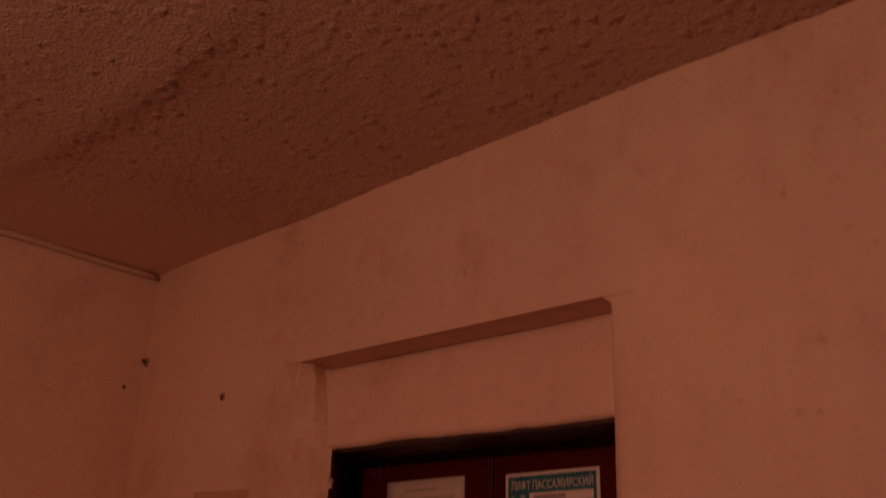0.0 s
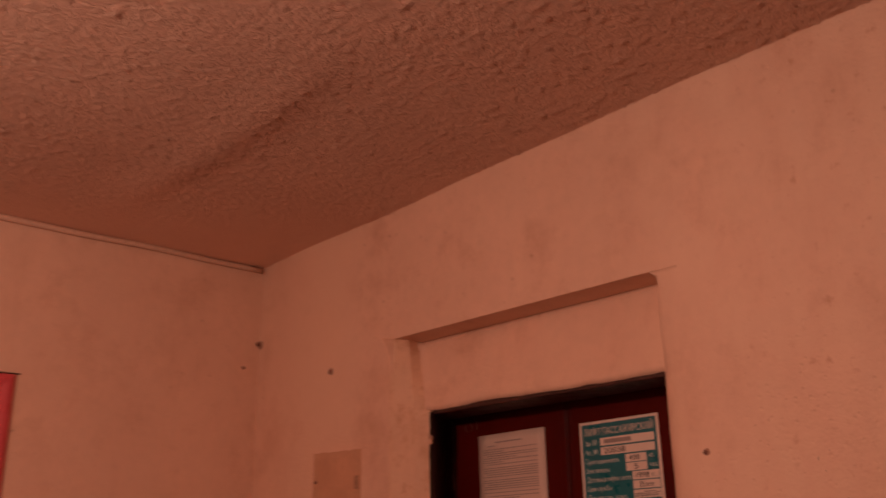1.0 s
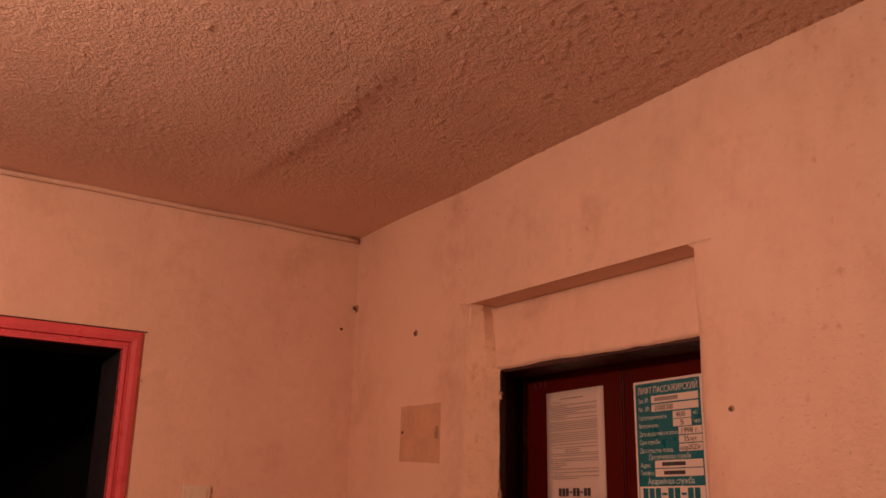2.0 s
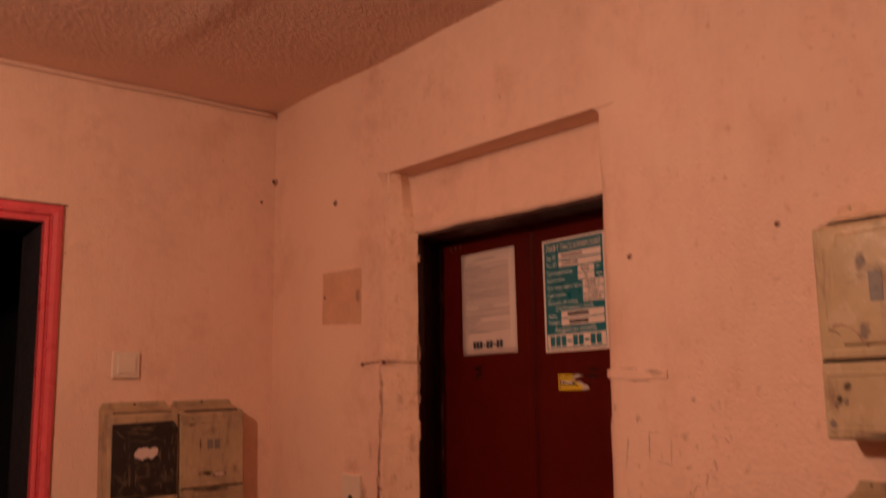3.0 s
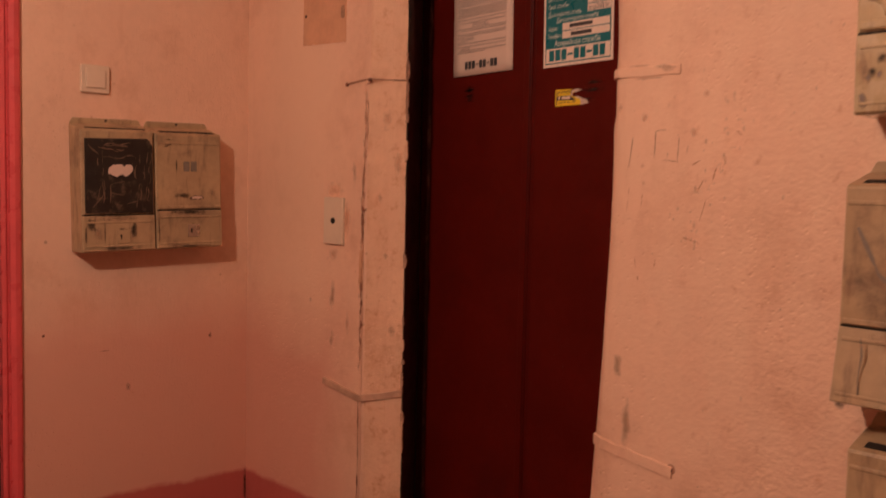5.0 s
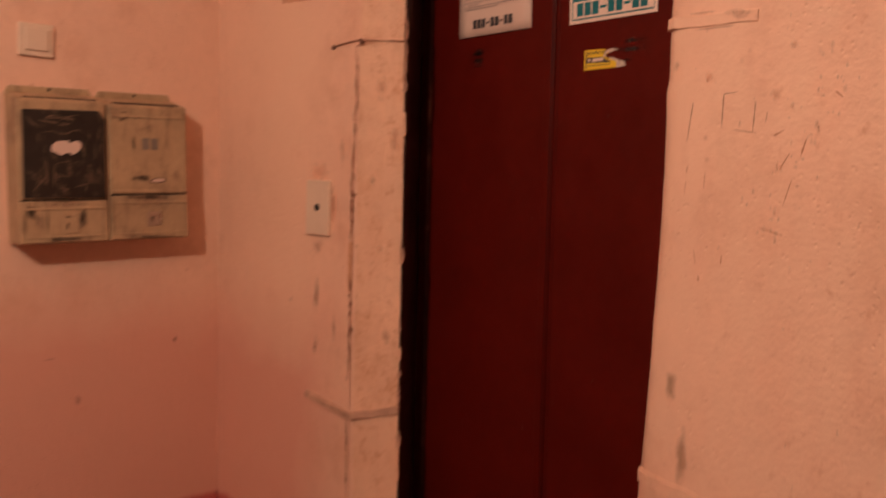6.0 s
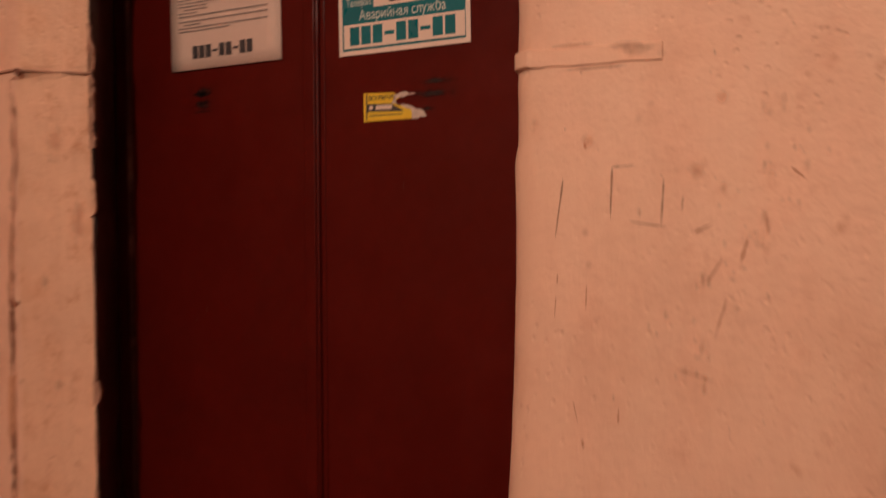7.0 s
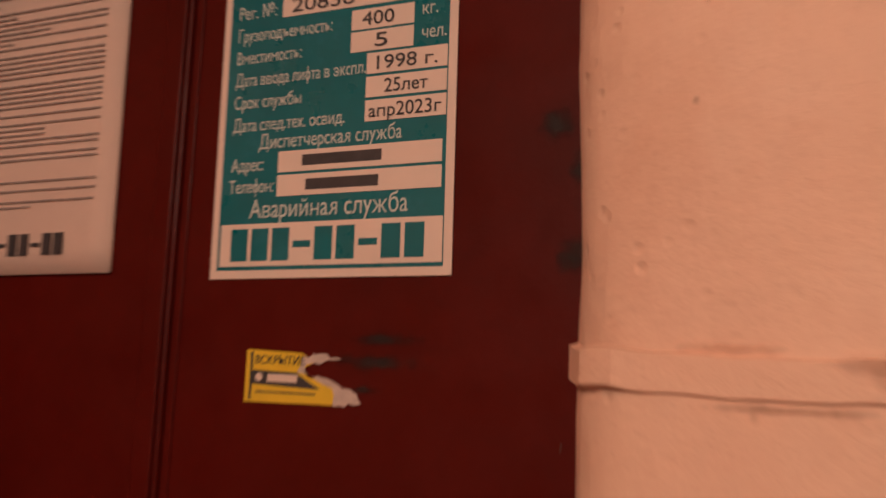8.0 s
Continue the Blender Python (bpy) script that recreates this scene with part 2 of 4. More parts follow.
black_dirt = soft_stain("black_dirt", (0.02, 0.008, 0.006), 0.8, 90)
rubbed_grey = soft_stain("rubbed_grey", (0.30, 0.245, 0.22), 0.75, 90)
box_dirt = soft_stain("box_dirt", (0.045, 0.032, 0.022), 0.75, 60)
fleck = soft_stain("brown_fleck", (0.86, 0.50, 0.33), 0.22, 60)
olive_rub = soft_stain("olive_rub", (0.42, 0.30, 0.20), 0.50, 40)
crack_brown = material("crack_brown", (0.30, 0.14, 0.09), rough=0.85, spread=0.35, scale=70, bump=0)
strap_paint = material("grimy_strap_paint", (0.56, 0.36, 0.26), rough=0.6, spread=0.2, scale=25, bump=0.4, bump_scale=60, stain=(0.36, 0.21, 0.15), stain_amount=0.6, stain_scale=18)
bare_patch = material("unpainted_patch", (0.66, 0.375, 0.235), rough=0.8, spread=0.1, scale=12, bump=0.4, bump_scale=60)
grime_rub = material("brown_rub", (0.47, 0.27, 0.19), rough=0.7, spread=0.25, scale=35, bump=0.2)
brown_scratch = material("brown_scratch", (0.52, 0.27, 0.165), rough=0.8, spread=0.3, scale=60, bump=0)
dowel_brown = material("dowel_brown", (0.19, 0.085, 0.06), rough=0.8, spread=0.3, scale=90, bump=0)
cabin_panel = material("cabin_laminate", (0.42, 0.46, 0.45), rough=0.4, spread=0.05, bump=0.05)


# ---- mesh helpers ----
def thing(name, m, label, category, group="", kind=""):
    """An empty that carries the parts of one thing."""
    ob = new(name)
    ob.matrix_basis = m
    ob.empty_display_size = 0.05
    return tagged(ob, label, category, group, kind)


def part(name, bm, mat, parent=None, label="", smooth=False):
    me = bpy.data.meshes.new(name)
    bmesh.ops.recalc_face_normals(bm, faces=bm.faces)
    bm.to_mesh(me)
    bm.free()
    me.materials.append(mat)
    if smooth:
        for p in me.polygons:
            p.use_smooth = True
    ob = new(name, me)
    ob.parent = parent
    if label:
        ob["label"] = label
    return ob


def box(x0, x1, y0, y1, z0, z1, bevel=0.0, bm=None, seg=2):
    bm = bm or bmesh.new()
    made = bmesh.ops.create_cube(bm, size=1)["verts"]
    for v in made:
        v.co = Vector(((x0 + x1) / 2 + v.co.x * (x1 - x0), (y0 + y1) / 2 + v.co.y * (y1 - y0), (z0 + z1) / 2 + v.co.z * (z1 - z0)))
    if bevel:
        bmesh.ops.bevel(bm, geom=list({e for v in made for e in v.link_edges}), offset=bevel, segments=seg, affect="EDGES", profile=0.5)
    return bm


def patch(x0, x1, y, z0, z1):
    """A film of dirt lying on a face that looks towards -y."""
    bm = bmesh.new()
    bm.faces.new([bm.verts.new(c) for c in ((x0, y, z0), (x1, y, z0), (x1, y, z1), (x0, y, z1))])
    return bm


def prism(points, axis, a, b, bevel=0.0, seg=2):
    """A flat outline pushed from a to b along an axis; points are the other two coordinates in x, y, z order."""
    bm = bmesh.new()

    def at(p, w):
        c = list(p)
        c.insert("xyz".index(axis), w)
        return bm.verts.new(c)
    lo, hi = [at(p, a) for p in points], [at(p, b) for p in points]
    bm.faces.new(lo)
    bm.faces.new(hi[::-1])
    for i in range(len(points)):
        j = (i + 1) % len(points)
        bm.faces.new((lo[i], lo[j], hi[j], hi[i]))
    if bevel:
        bmesh.ops.bevel(bm, geom=bm.edges[:], offset=bevel, segments=seg, affect="EDGES", profile=0.5, clamp_overlap=True)
    return bm


def raised(points, y0, y1, rim=0.005):
    """A pressed field on the x-z plane with a sloping, rounded rim."""
    bm = bmesh.new()
    cx, cz = sum(p[0] for p in points) / len(points), sum(p[1] for p in points) / len(points)
    rx, rz = max(abs(p[0] - cx) for p in points), max(abs(p[1] - cz) for p in points)
    rows = []
    for f, t in ((0.0, 0.0), (0.25, 0.6), (0.55, 0.9), (1.0, 1.0)):
        rows.append([bm.verts.new((cx + (x - cx) * (1 - rim * f / rx), y0 + (y1 - y0) * t, cz + (z - cz) * (1 - rim * f / rz))) for x, z in points])
    n = len(points)
    for a, b in zip(rows, rows[1:]):
        for i in range(n):
            bm.faces.new((a[i], a[(i + 1) % n], b[(i + 1) % n], b[i]))
    bmesh.ops.triangulate(bm, faces=[bm.faces.new(rows[-1])])
    bmesh.ops.triangulate(bm, faces=[bm.faces.new(rows[0][::-1])])
    return bm


def disc(r, depth, m, n=14, bm=None, r2=None):
    bm = bm or bmesh.new()
    bmesh.ops.create_cone(bm, cap_ends=True, segments=n, radius1=r, radius2=r if r2 is None else r2, depth=depth, matrix=m)
    return bm


def tube(points, r, n=8):
    """A round cord through points."""
    bm = bmesh.new()
    rings = []
    for i, p in enumerate(points):
        p = Vector(p)
        way = (Vector(points[min(i + 1, len(points) - 1)]) - Vector(points[max(i - 1, 0)])).normalized()
        q = way.to_track_quat("Z", "Y")
        rings.append([bm.verts.new(p + q @ Vector((r * math.cos(2 * math.pi * k / n), r * math.sin(2 * math.pi * k / n), 0))) for k in range(n)])
    for a, b in zip(rings, rings[1:]):
        for k in range(n):
            bm.faces.new((a[k], a[(k + 1) % n], b[(k + 1) % n], b[k]))
    bm.faces.new(rings[0]), bm.faces.new(rings[-1][::-1])
    return bm


def ragged(points, y0, y1, wobble, seed, n=5):
    """A ragged patch on the x-z plane between two depths: the outline is cut finer and shaken."""
    rnd = random.Random(seed)
    fine = []
    for i, p in enumerate(points):
        q = points[(i + 1) % len(points)]
        for k in range(n):
            f = k / n
            fine.append((p[0] + (q[0] - p[0]) * f + rnd.uniform(-wobble, wobble), p[1] + (q[1] - p[1]) * f + rnd.uniform(-wobble, wobble)))
    return prism(fine, "y", y0, y1)


def ribbon(points, widths, y0, y1, seed=0, shake=0.0):
    """A thin upright mark of uneven width on the x-z plane."""
    rnd = random.Random(seed)
    left, right = [], []
    for i, (x, z) in enumerate(points):
        a, b = points[max(i - 1, 0)], points[min(i + 1, len(points) - 1)]
        d = Vector((b[0] - a[0], b[1] - a[1])).normalized()
        w = widths[min(i, len(widths) - 1)] * rnd.uniform(1 - shake, 1 + shake) / 2
        left.append((x - d.y * w, z + d.x * w))
        right.append((x + d.y * w, z - d.x * w))
    bm = bmesh.new()
    for y in (y0, y1):
        rows = [[bm.verts.new((x, y, z)) for x, z in side] for side in (left, right)]
        for i in range(len(points) - 1):
            bm.faces.new((rows[0][i], rows[0][i + 1], rows[1][i + 1], rows[1][i]))
    return bm


SAME_SHAPE = str.maketrans("аеорсхуАЕОРСТХВКМф", "aeopcxyAEOPCTXBKMo")


def outline_of(text):
    cu = bpy.data.curves.new("lettering", "FONT")
    cu.body, cu.size, cu.extrude, cu.resolution_u = text, 1.0, 0.01, 5
    ob = new("lettering_source", cu)
    bpy.context.view_layer.update()
    me = bpy.data.meshes.new_from_object(ob.evaluated_get(bpy.context.evaluated_depsgraph_get()))
    bpy.data.objects.remove(ob)
    bpy.data.curves.remove(cu)
    return me


def reach(me):
    return max(v.co.x for v in me.vertices)


def extent(me):
    xs, ys = [v.co.x for v in me.vertices], [v.co.y for v in me.vertices]
    return min(xs), max(xs), min(ys), max(ys)


GLYPHS = {}
SMALL_CAPS = {"н": "H", "я": "R", "м": "M"}


def lettering(text, size, m, mat, parent, width=None):
    """Words in the built-in font, set letter by letter as one flat mesh; squeezed to the width if one is given."""
    bm = bmesh.new()
    plain = text.translate(SAME_SHAPE)
    for i, ch in enumerate(plain):
        if ch == " ":
            continue
        if ch not in GLYPHS:
            GLYPHS[ch] = outline_of(ch)
            if ch in SMALL_CAPS:
                # the same letter drawn from its capital, at the small letter's size
                small, cap = GLYPHS[ch], outline_of(SMALL_CAPS[ch])
                (a0, a1, a2, a3), (b0, b1, b2, b3) = extent(small), extent(cap)
                fx, fy = (a1 - a0) / (b1 - b0), (a3 - a2) / (b3 - b2)
                if ch == "я":
                    cap.transform(Matrix.Translation((b0 + b1, 0, 0)) @ Matrix.Diagonal((-1, 1, 1, 1)))
                    cap.flip_normals()
                cap.transform(Matrix.Translation((a0 - b0 * fx, a2 - b2 * fy, 0)) @ Matrix.Diagonal((fx, fy, 1, 1)))
                GLYPHS[ch] = cap
            if ch in "вгджзийклмнптчшщъыьэюя":
                # small letters keep to one height
                f = extent(outline_of("x"))[3] / extent(outline_of("и"))[3]
                GLYPHS[ch].transform(Matrix.Diagonal((1, f, 1, 1)))
        glyph = GLYPHS[ch].copy()
        shift = reach(outline_of(plain[:i + 1])) - reach(glyph)
        glyph.transform(Matrix.Translation((shift, 0, 0)))
        bm.from_mesh(glyph)
        if text[i] == "ф":
            # the upright stroke through the bowl
            xs = [v.co.x for v in glyph.vertices]
            c = (min(xs) + max(xs)) / 2
            bmesh.ops.create_cube(bm, size=1.0, matrix=Matrix.Translation((c, 0.25, 0)) @ Matrix.Diagonal((0.075, 0.92, 0.018, 1)))
    xs = [v.co.x for v in bm.verts]
    f = width / (max(xs) - min(xs)) if width else size
    bmesh.ops.transform(bm, matrix=Matrix.Diagonal((f, size, 0.02, 1)), verts=bm.verts)
    me = bpy.data.meshes.new("lettering")
    bm.to_mesh(me)
    bm.free()
    me.materials.clear()
    me.materials.append(mat)
    out = new("lettering", me)
    out.parent, out.matrix_basis = parent, m
    return out


# ---- the room: setting ----
X0, X1, Y0, Y1, TOP = 0.0, 5.5, 0.0, -5.0, 2.50      # inner faces of the landing
NL, NR, NTOP, HEAD = 0.652, 1.472, 2.147, 1.961       # lift niche: edges, top, door head
HY, LEAF = 0.05, 0.193                                # header face, face of the lift doors


def wavy(z, seed, amount):
    return amount * (noise.noise(Vector((seed, z * 3.1, 0.3))) + 0.6 * noise.noise(Vector((seed, z * 9.0, 7.7))) + 0.35 * noise.noise(Vector((seed, z * 31, 2.2))))


def extruded(plan, z0, z1, steps, shift, close=True):
    """A wall whose plan outline is drawn up in many courses, each point moved by shift(index, z)."""
    bm = bmesh.new()
    rows = []
    for s in range(steps + 1):
        z = z0 + (z1 - z0) * s / steps
        rows.append([bm.verts.new((x + shift(i, z)[0], y + shift(i, z)[1], z)) for i, (x, y) in enumerate(plan)])
    n = len(plan)
    for a, b in zip(rows, rows[1:]):
        for i in range(n):
            j = (i + 1) % n
            bm.faces.new((a[i], a[j], b[j], b[i]))
    bm.faces.new(rows[0][::-1]), bm.faces.new(rows[-1])
    return bm


EDGE = [(0.0, 1.395), (0.72, 1.441), (0.99, 1.457), (1.17, 1.465), (1.35, 1.470), (1.44, 1.469), (1.456, 1.473), (1.60, 1.473), (1.70, 1.468), (1.96, 1.468), (2.2, 1.472)]


def jamb_x(z):
    """The worn edge of the wall beside the lift: it leans and swells."""
    for (za, xa), (zb, xb) in zip(EDGE, EDGE[1:]):
        if z <= zb:
            break
    return xa + (xb - xa) * (z - za) / (zb - za) - 1.462 + wavy(z, 3.1, 0.0022)


def right_shift(i, z):
    """How far each point of the plan moves: sharp at the sunk band, with a rounded upper corner."""
    f = max(0.0, min(1.0, (z - 1.97) / 0.06))
    turn = max(0.0, (z - (NTOP - 0.02)) / 0.02)
    corner = -0.018 * (1 - math.sqrt(max(0.0, 1 - turn * turn))) if 4 < i < 11 else 0
    flat = -plan_right[i][1] * 0.8 * f if 1 < i < 7 else 0
    return weights[i] * jamb_x(z) + corner + (0.008 * f if i in (6, 7) else 0), flat


# wall with the lift: the part beside the mailboxes has a worn round arris
plan_right = [(X1, 0.0), (1.60, 0.0), (1.530, 0.0), (1.510, 0.001), (1.491, 0.0045), (1.476, 0.0105), (1.464, 0.020), (1.456, 0.036), (1.451, 0.060), (1.448, 0.10), (1.446, 0.165), (1.62, 0.165), (1.62, 0.32), (X1, 0.32)]
weights = [0, 0, 0.1, 0.4, 0.75, 1, 1, 1, 0.9, 0.8, 0.6, 0, 0, 0]
wall_r = part("wall_north_right", extruded(plan_right, 0, NTOP, 214, right_shift), plaster, smooth=False)
for p in wall_r.data.polygons:
    p.use_smooth = p.center.x < 1.531 and p.center.y < 0.16
tagged(wall_r, "peach washed rough plaster wall with worn edge beside the lift", "wall", kind="structure")
plan_left = [(0.0, 0.0), (0.61, 0.0), (0.641, 0.0), (0.649, 0.002), (0.657, 0.006), (0.707, 0.027), (0.751, 0.0495), (0.752, 0.054), (0.744, 0.075), (0.50, 0.075), (0.50, 0.30), (0.0, 0.30)]
w_left = [0, 0, 0.5, 1, 1, 0.4, 1, 1, 0.5, 0, 0, 0]
TWIST = {5: (-0.033, 0.009), 6: (-0.074, 0.025), 7: (-0.078, 0.022), 8: (-0.078, 0.020)}


def left_shift(i, z):
    """The reveal swells, steps out above the wire and turns square towards the sunk band."""
    step = max(0.0, min(1.0, (z - 1.584) / 0.014))
    x = w_left[i] * wavy(z, 8.4, 0.004) - (0.020 * w_left[i] * (1 - step) if i < 5 else 0) + (0.012 * step if 1 < i < 6 else 0)
    f = max(0.0, min(1.0, (z - HEAD) / (NTOP - HEAD)))
    dx, dy = TWIST.get(i, (0, 0))
    return x + dx * f, dy * f


wall_l = part("wall_north_left", extruded(plan_left, 0, NTOP, 214, left_shift), plaster)
wall_l.data.materials.append(reveal_plaster)
wall_l.data.materials.append(frame_metal)
for p in wall_l.data.polygons:
    if p.center.x > 0.655 and p.center.y < 0.08:
        p.material_index = 2 if p.center.x > 0.7455 and p.center.y > 0.051 and p.center.z < 1.955 else 1
tagged(wall_l, "peach plaster wall with splayed, chipped lift reveal", "wall", kind="structure")
wall_t = part("wall_north_top", box(0.0, X1, 0.0, 0.30, NTOP, TOP + 0.1), plaster)
tagged(wall_t, "peach plaster wall above the lift door", "wall", kind="structure")


def header_shape():
    """The sunk band of plaster over the lift door: it leans back upwards, runs softly into the reveal and has an uneven lower edge."""
    bm = bmesh.new()
    nx, nz = 110, 14
    rows = []
    for i in range(nx + 1):
        x = 0.660 + (1.490 - 0.660) * i / nx
        drop = wavy(x * 1.3, 5.5, 0.005)
        col = []
        for j in range(nz + 1):
            f = j / nz
            z = NTOP - (NTOP - HEAD - drop) * f
            face = HY + 0.036 * (1 - f) ** 0.8 + 0.004 * noise.noise(Vector((x * 4, z * 6, 1.7))) + (0.006 if j == nz else 0)
            xb, yb = 0.757 - 0.074 * (1 - f), 0.050 + 0.025 * (1 - f)
            side = 0.010 + (x - 0.669) * (yb - 0.006) / (xb - 0.669)
            k = 0.022
            h = max(0.0, k - abs(face - side)) / k
            y = min(face, side) - h * h * k / 4
            col.append(bm.verts.new((x, y, z)))
        col += [bm.verts.new((x, 0.16, HEAD + 0.004)), bm.verts.new((x, 0.16, NTOP))]
        rows.append(col)
    n = nz + 3
    for a, b in zip(rows, rows[1:]):
        for k in range(n):
            j = (k + 1) % n
            bm.faces.new((a[k], a[j], b[j], b[k]))
    return bm


header = part("wall_north_header", header_shape(), plaster, smooth=True)
tagged(header, "sunk peach plaster band over the lift door", "wall", kind="structure")

# wall with the flat door
DY0, DY1, DTOP = -0.758, -1.665, 2.024
wall_w = part("wall_west", box(-0.22, 0.0, DY0, 0.30, 0, TOP + 0.1), plaster)
tagged(wall_w, "smooth peach painted wall with red band along its foot", "wall", kind="structure")
wall_w2 = part("wall_west_far", box(-0.22, 0.0, Y1, DY1, 0, TOP + 0.1), plaster)
tagged(wall_w2, "smooth peach painted wall", "wall", kind="structure")
wall_w3 = part("wall_west_top", box(-0.22, 0.0, DY1, DY0, DTOP, TOP + 0.1), plaster)
tagged(wall_w3, "smooth peach painted wall above the doorway", "wall", kind="structure")
for name, b in (("wall_south", (-0.22, X1 + 0.2, Y1 - 0.2, Y1, 0, TOP + 0.1)), ("wall_east", (X1, X1 + 0.2, Y1, 0.30, 0, TOP + 0.1))):
    tagged(part(name, box(*b), plaster), "plain peach painted wall", "wall", kind="structure")
tagged(part("floor", box(-4.0, X1 + 0.2, Y1 - 0.2, 2.0, -0.15, 0), floor_paint), "dull red-brown painted concrete floor", "floor", kind="structure")


def ceiling_shape():
    """The stippled slab: lower towards the flat wall, a swollen joint and coarse lumps of thrown plaster."""
    xs = [0.006 * i for i in range(401)] + [2.7, 3.2, X1]
    ys = [-0.006 * i for i in range(301)] + [-2.2, -2.8, Y1]
    bm_verts, faces = [], []
    for i, x in enumerate(xs):
        for j, y in enumerate(ys):
            z = TOP - 0.013 * math.exp(-x / 0.45) + 0.022 * (1 - math.exp(-max(0, x - 0.6)))
            if x < 2.41 and y > -1.81:
                d = y + 0.555 + 0.018 * math.sin(x * 5) + 0.045 * (x - 0.4)
                rise = math.exp(-(d / 0.07) ** 2) if d < 0 else math.exp(-(d / 0.05) ** 2)
                fade = max(0.0, min(1.0, (1.32 - x) / 0.30)) * max(0.0, min(1.0, (x - 0.15) / 0.3))
                z -= 0.0072 * rise * fade
                p = Vector((x, y, 0))
                z += 0.006 * noise.noise(p * 2.2)
                lump = noise.noise(p * 78) + 0.25 * noise.noise(p * 33 + Vector((5, 1, 0)))
                z -= 0.0060 * max(0.0, lump - 0.08) * min(1.0, max(0.15, (x + 0.4 * (-y) - 0.1) / 0.6))
            bm_verts.append((x, y, z))
    w = len(ys)
    for i in range(len(xs) - 1):
        for j in range(w - 1):
            faces.append((i * w + j, i * w + j + 1, (i + 1) * w + j + 1, (i + 1) * w + j))
    me = bpy.data.meshes.new("ceiling")
    me.from_pydata(bm_verts, [], faces)
    me.materials.append(stipple)
    for p in me.polygons:
        p.use_smooth = True
    return me


tagged(new("ceiling", ceiling_shape()), "brownish peach ceiling with coarse thrown-plaster stipple and a swollen joint", "ceiling", kind="structure")
tagged(part("ceiling_slab", box(-0.22, X1 + 0.2, Y1 - 0.2, 0.3, TOP + 0.1, TOP + 0.25), plaster), "concrete slab above the landing", "ceiling", kind="structure")

# passage behind the flat doorway, its darkness put into near-black surfaces
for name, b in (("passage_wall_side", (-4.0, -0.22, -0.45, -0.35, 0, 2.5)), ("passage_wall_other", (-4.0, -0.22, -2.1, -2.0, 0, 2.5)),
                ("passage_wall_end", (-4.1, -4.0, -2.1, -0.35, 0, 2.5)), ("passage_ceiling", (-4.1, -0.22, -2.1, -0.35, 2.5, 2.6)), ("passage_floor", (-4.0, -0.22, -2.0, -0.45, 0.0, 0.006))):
    tagged(part(name, box(*b), gloom_tone), "passage surface coloured near-black for the unlit interior", "wall", kind="structure")


def door_frame():
    """Pink casing with a raised bead, a groove and an inner jamb, round the open doorway."""
    f = thing("door_frame", pose(0, 0, 0), "pink enamelled wooden door frame round a dark open doorway", "door frame", kind="structure")
    # cross-section of one casing: distance from the opening, how far it stands off the wall
    side = [(-0.006, -0.02), (-0.006, 0.006), (0.006, 0.008), (0.008, 0.001), (0.013, 0.001), (0.015, 0.016), (0.028, 0.019), (0.040, 0.016), (0.046, 0.011), (0.048, 0.0), (0.0, 0.0), (0.0, -0.02)]

    def jamb(sign, edge, name):
        bm = bmesh.new()
        rows = []
        for z0, mitre in ((0.0, 0), (DTOP, 1)):
            rows.append([bm.verts.new((d, edge + sign * o, z0 + (o if mitre else 0))) for o, d in side])
        n = len(side)
        for k in range(n):
            j = (k + 1) % n
            bm.faces.new((rows[0][k], rows[0][j], rows[1][j], rows[1][k]))
        bm.faces.new(rows[0]), bm.faces.new(rows[1][::-1])
        return part(name, bm, pink_enamel, f)
    jamb(1, DY0, "jamb"), jamb(-1, DY1, "jamb")
    bm = bmesh.new()
    rows = []
    for y, s in ((DY0, 1), (DY1, -1)):
        rows.append([bm.verts.new((d, y + s * o, DTOP + o)) for o, d in side])
    for k in range(len(side)):
        j = (k + 1) % len(side)
        bm.faces.new((rows[0][k], rows[0][j], rows[1][j], rows[1][k]))
    bm.faces.new(rows[0]), bm.faces.new(rows[1][::-1])
    part("head", bm, pink_enamel, f)
    # near-black lining added so the doorway stays dark past the casing
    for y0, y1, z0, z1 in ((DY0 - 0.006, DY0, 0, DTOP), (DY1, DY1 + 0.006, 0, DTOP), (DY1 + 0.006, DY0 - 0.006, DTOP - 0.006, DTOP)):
        part("dark_lining", box(-0.219, -0.021, y0, y1, z0, z1), gloom_tone, f, "near-black lining added inside the doorway")
    part("grime_line", box(0.0, 0.010, DY1 - 0.07, DY0 + 0.058, DTOP + 0.0485, DTOP + 0.0505), dowel_brown, f, "brown gap along the top edge")
    return f


door_frame()


# ---- lift doors ----
def lift_leaf(x0, x1, label, lip):
    leaf = thing("lift_door", pose((x0 + x1) / 2, LEAF, 0.02), label, "lift door", "lift door leaves")
    h, w = 1.955, (x1 - x0) / 2
    part("leaf", box(-w, w, 0.0, 0.03, 0, h, 0.003), door_paint, leaf)
    if lip:
        part("edge_lip", box(w - 0.024, w - 0.004, -0.004, 0.0, 0, h, 0.0018), door_paint, leaf, "folded closing edge of the door leaf")
    else:
        part("edge_lip", box(-w + 0.002, -w + 0.010, -0.002, 0.0, 0, h, 0.0009), door_paint, leaf)
    return leaf


